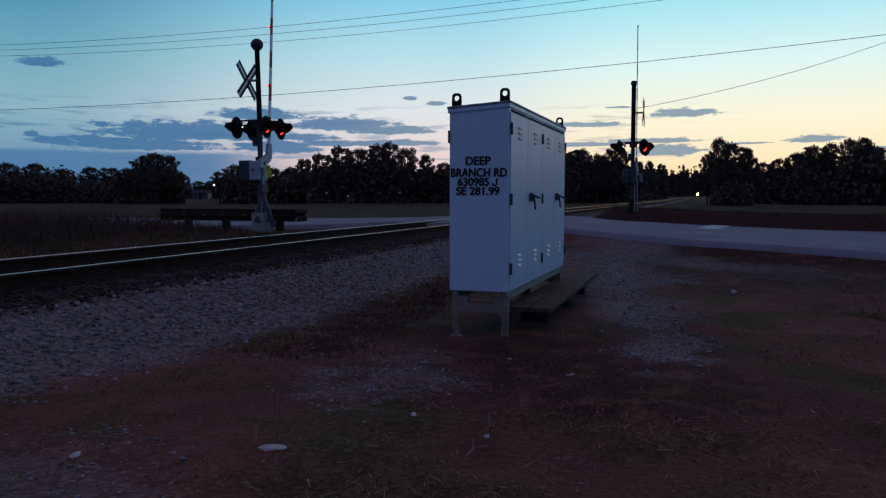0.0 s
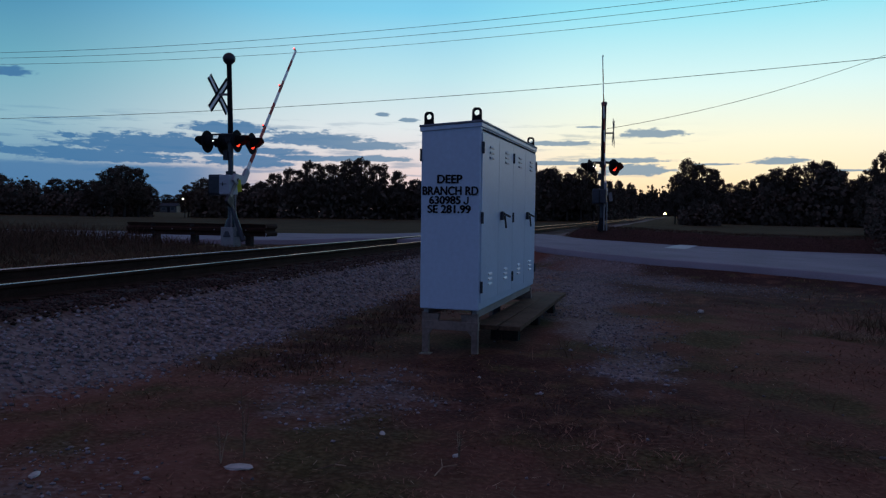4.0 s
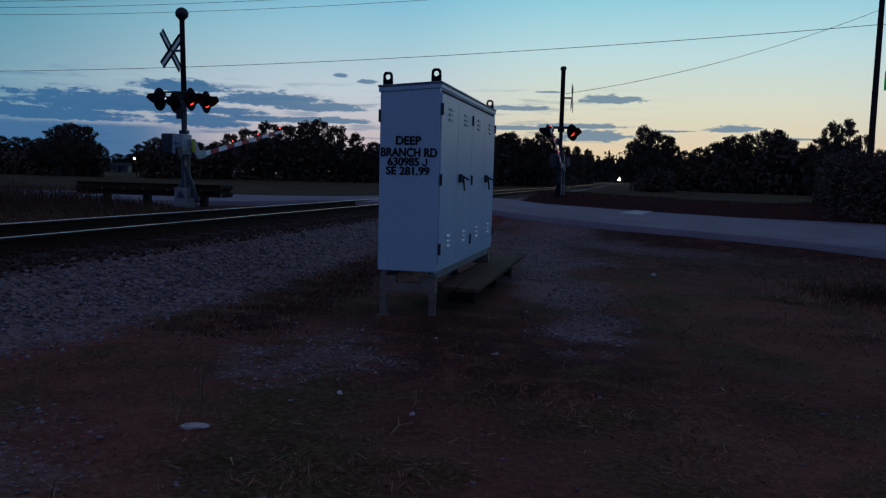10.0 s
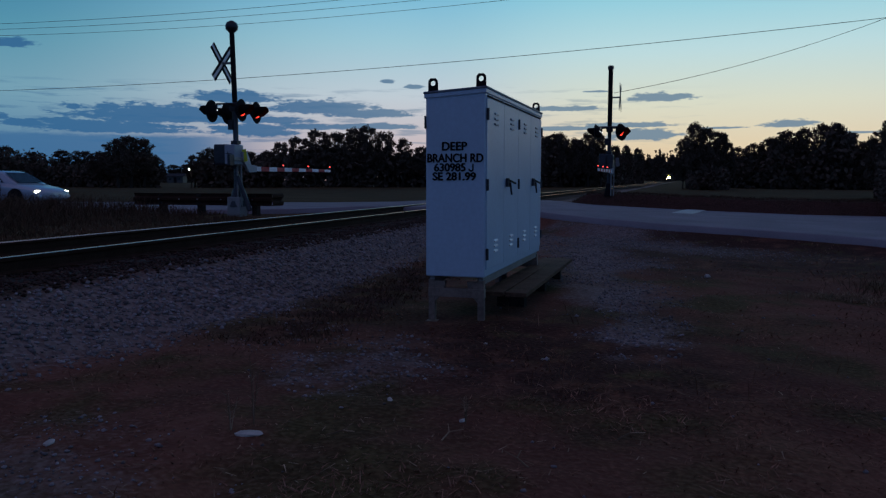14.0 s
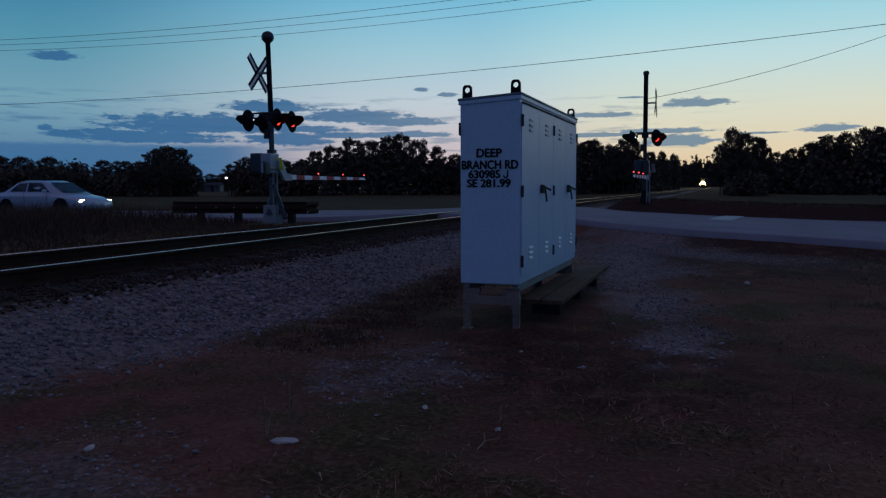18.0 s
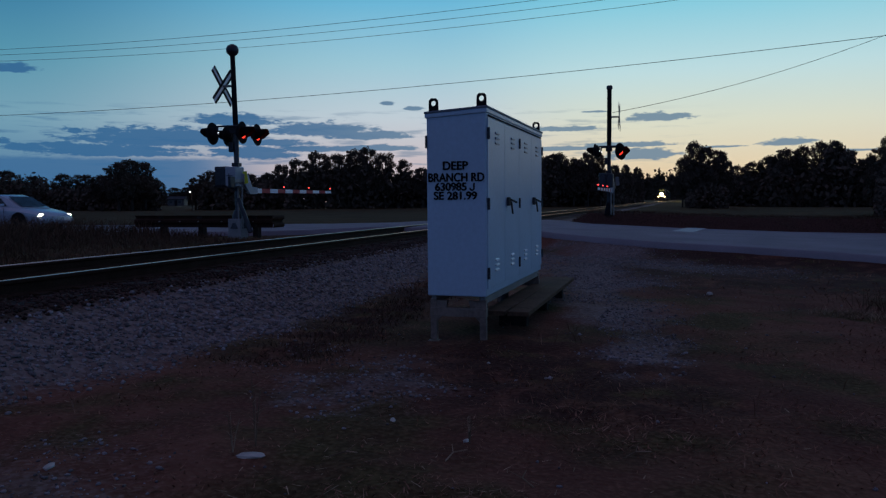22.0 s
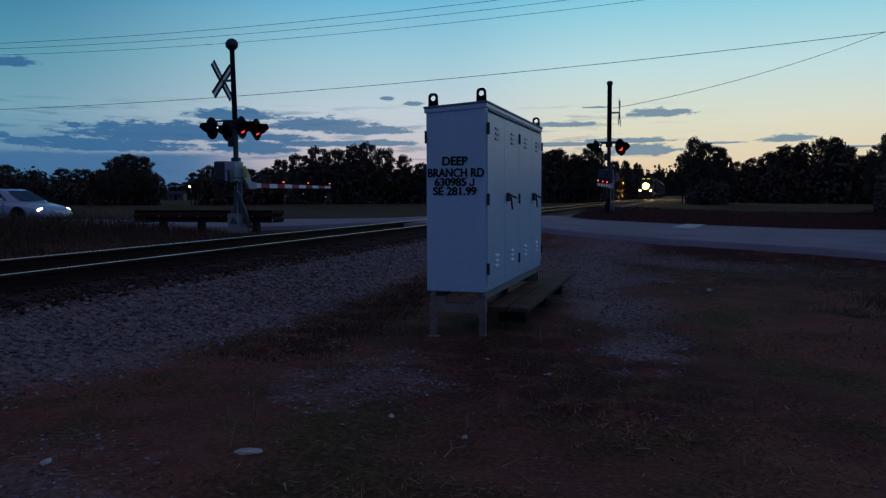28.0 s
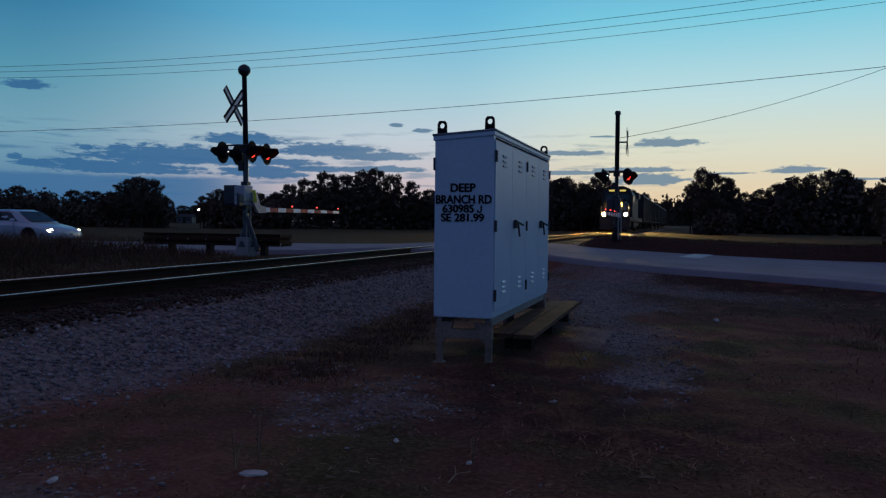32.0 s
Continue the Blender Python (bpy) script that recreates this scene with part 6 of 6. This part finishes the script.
for tx_, ty_, turn_ in ((-1.66, 3.63, 20), (-1.14, 3.9, 70), (-0.7, 3.6, 130), (-0.2, 4.2, 40)):
    fallen_twig(tx_, ty_, turn_)
build_grass()
build_stones()
build_track()


def motions():
    left = [(0, 86), (1.4, 85), (1.8, 82), (2.4, 77), (3.4, 63), (4.5, 48), (4.9, 45), (5.7, 37), (6.6, 31), (7.2, 28), (8, 22), (8.8, 16.5), (9.6, 12.5), (10.4, 9), (11.2, 6.3), (12, 3.2), (12.6, 1.2), (13.1, 0), (14, 0), (32, 0)]
    walk(LEFT_GATE, [(t, pose(0.26, -0.30, 2.05, a, 0, 0)) for t, a in left])
    right = [(0, 86), (1.4, 85), (2.5, 76), (3.5, 66), (4.5, 56), (5.0, 47), (5.5, 42), (6.0, 39), (6.5, 35), (7.0, 32), (7.5, 28), (8.0, 25.5), (8.5, 21.5), (9, 19), (9.5, 15.5), (10.5, 10), (11.5, 5), (12.3, 2), (13, 0), (14, 0), (32, 0)]
    walk(RIGHT_GATE, [(t, pose(0.14, 0.30, 2.08, 0, 0, 180) @ pose(0, 0, 0, a, 0, 0)) for t, a in right])
    # the car rolls up from the left and waits before the gate
    rest = -23.84
    way = [(0, -190), (5, -96), (7, -66), (8, -53), (9, -43), (10, -34.5), (11, -28.6), (12, -25.5), (12.5, -24.75), (13, -24.34), (13.5, -24.12), (14, -23.94), (15, rest), (16, rest), (32, rest)]
    walk(CAR, [(t, pose(x, 22.55, float(lerp_table(x, ROAD_Z)) + 0.03, 0, math.degrees(math.atan2(float(lerp_table(x - 1.4, ROAD_Z) - lerp_table(x + 1.4, ROAD_Z)), 2.8)), 0)) for t, x in way])
    # the train comes down the track at a steady pace
    start, pace = 71.5, 22.9
    for k, wagon in enumerate([LOCO] + BOXCARS):
        back_by = 0 if k == 0 else 23.0 + (k - 1) * 18.4
        walk(wagon, [(t, pose(TRACK_X, start + pace * (32 - t) + back_by + late, RAIL_TOP)) for t, late in ((0, 0), (8, 0), (16, 0), (24, 0), (28, 0), (30, 0.6), (31, 2.2), (32, 4.8))])


motions()
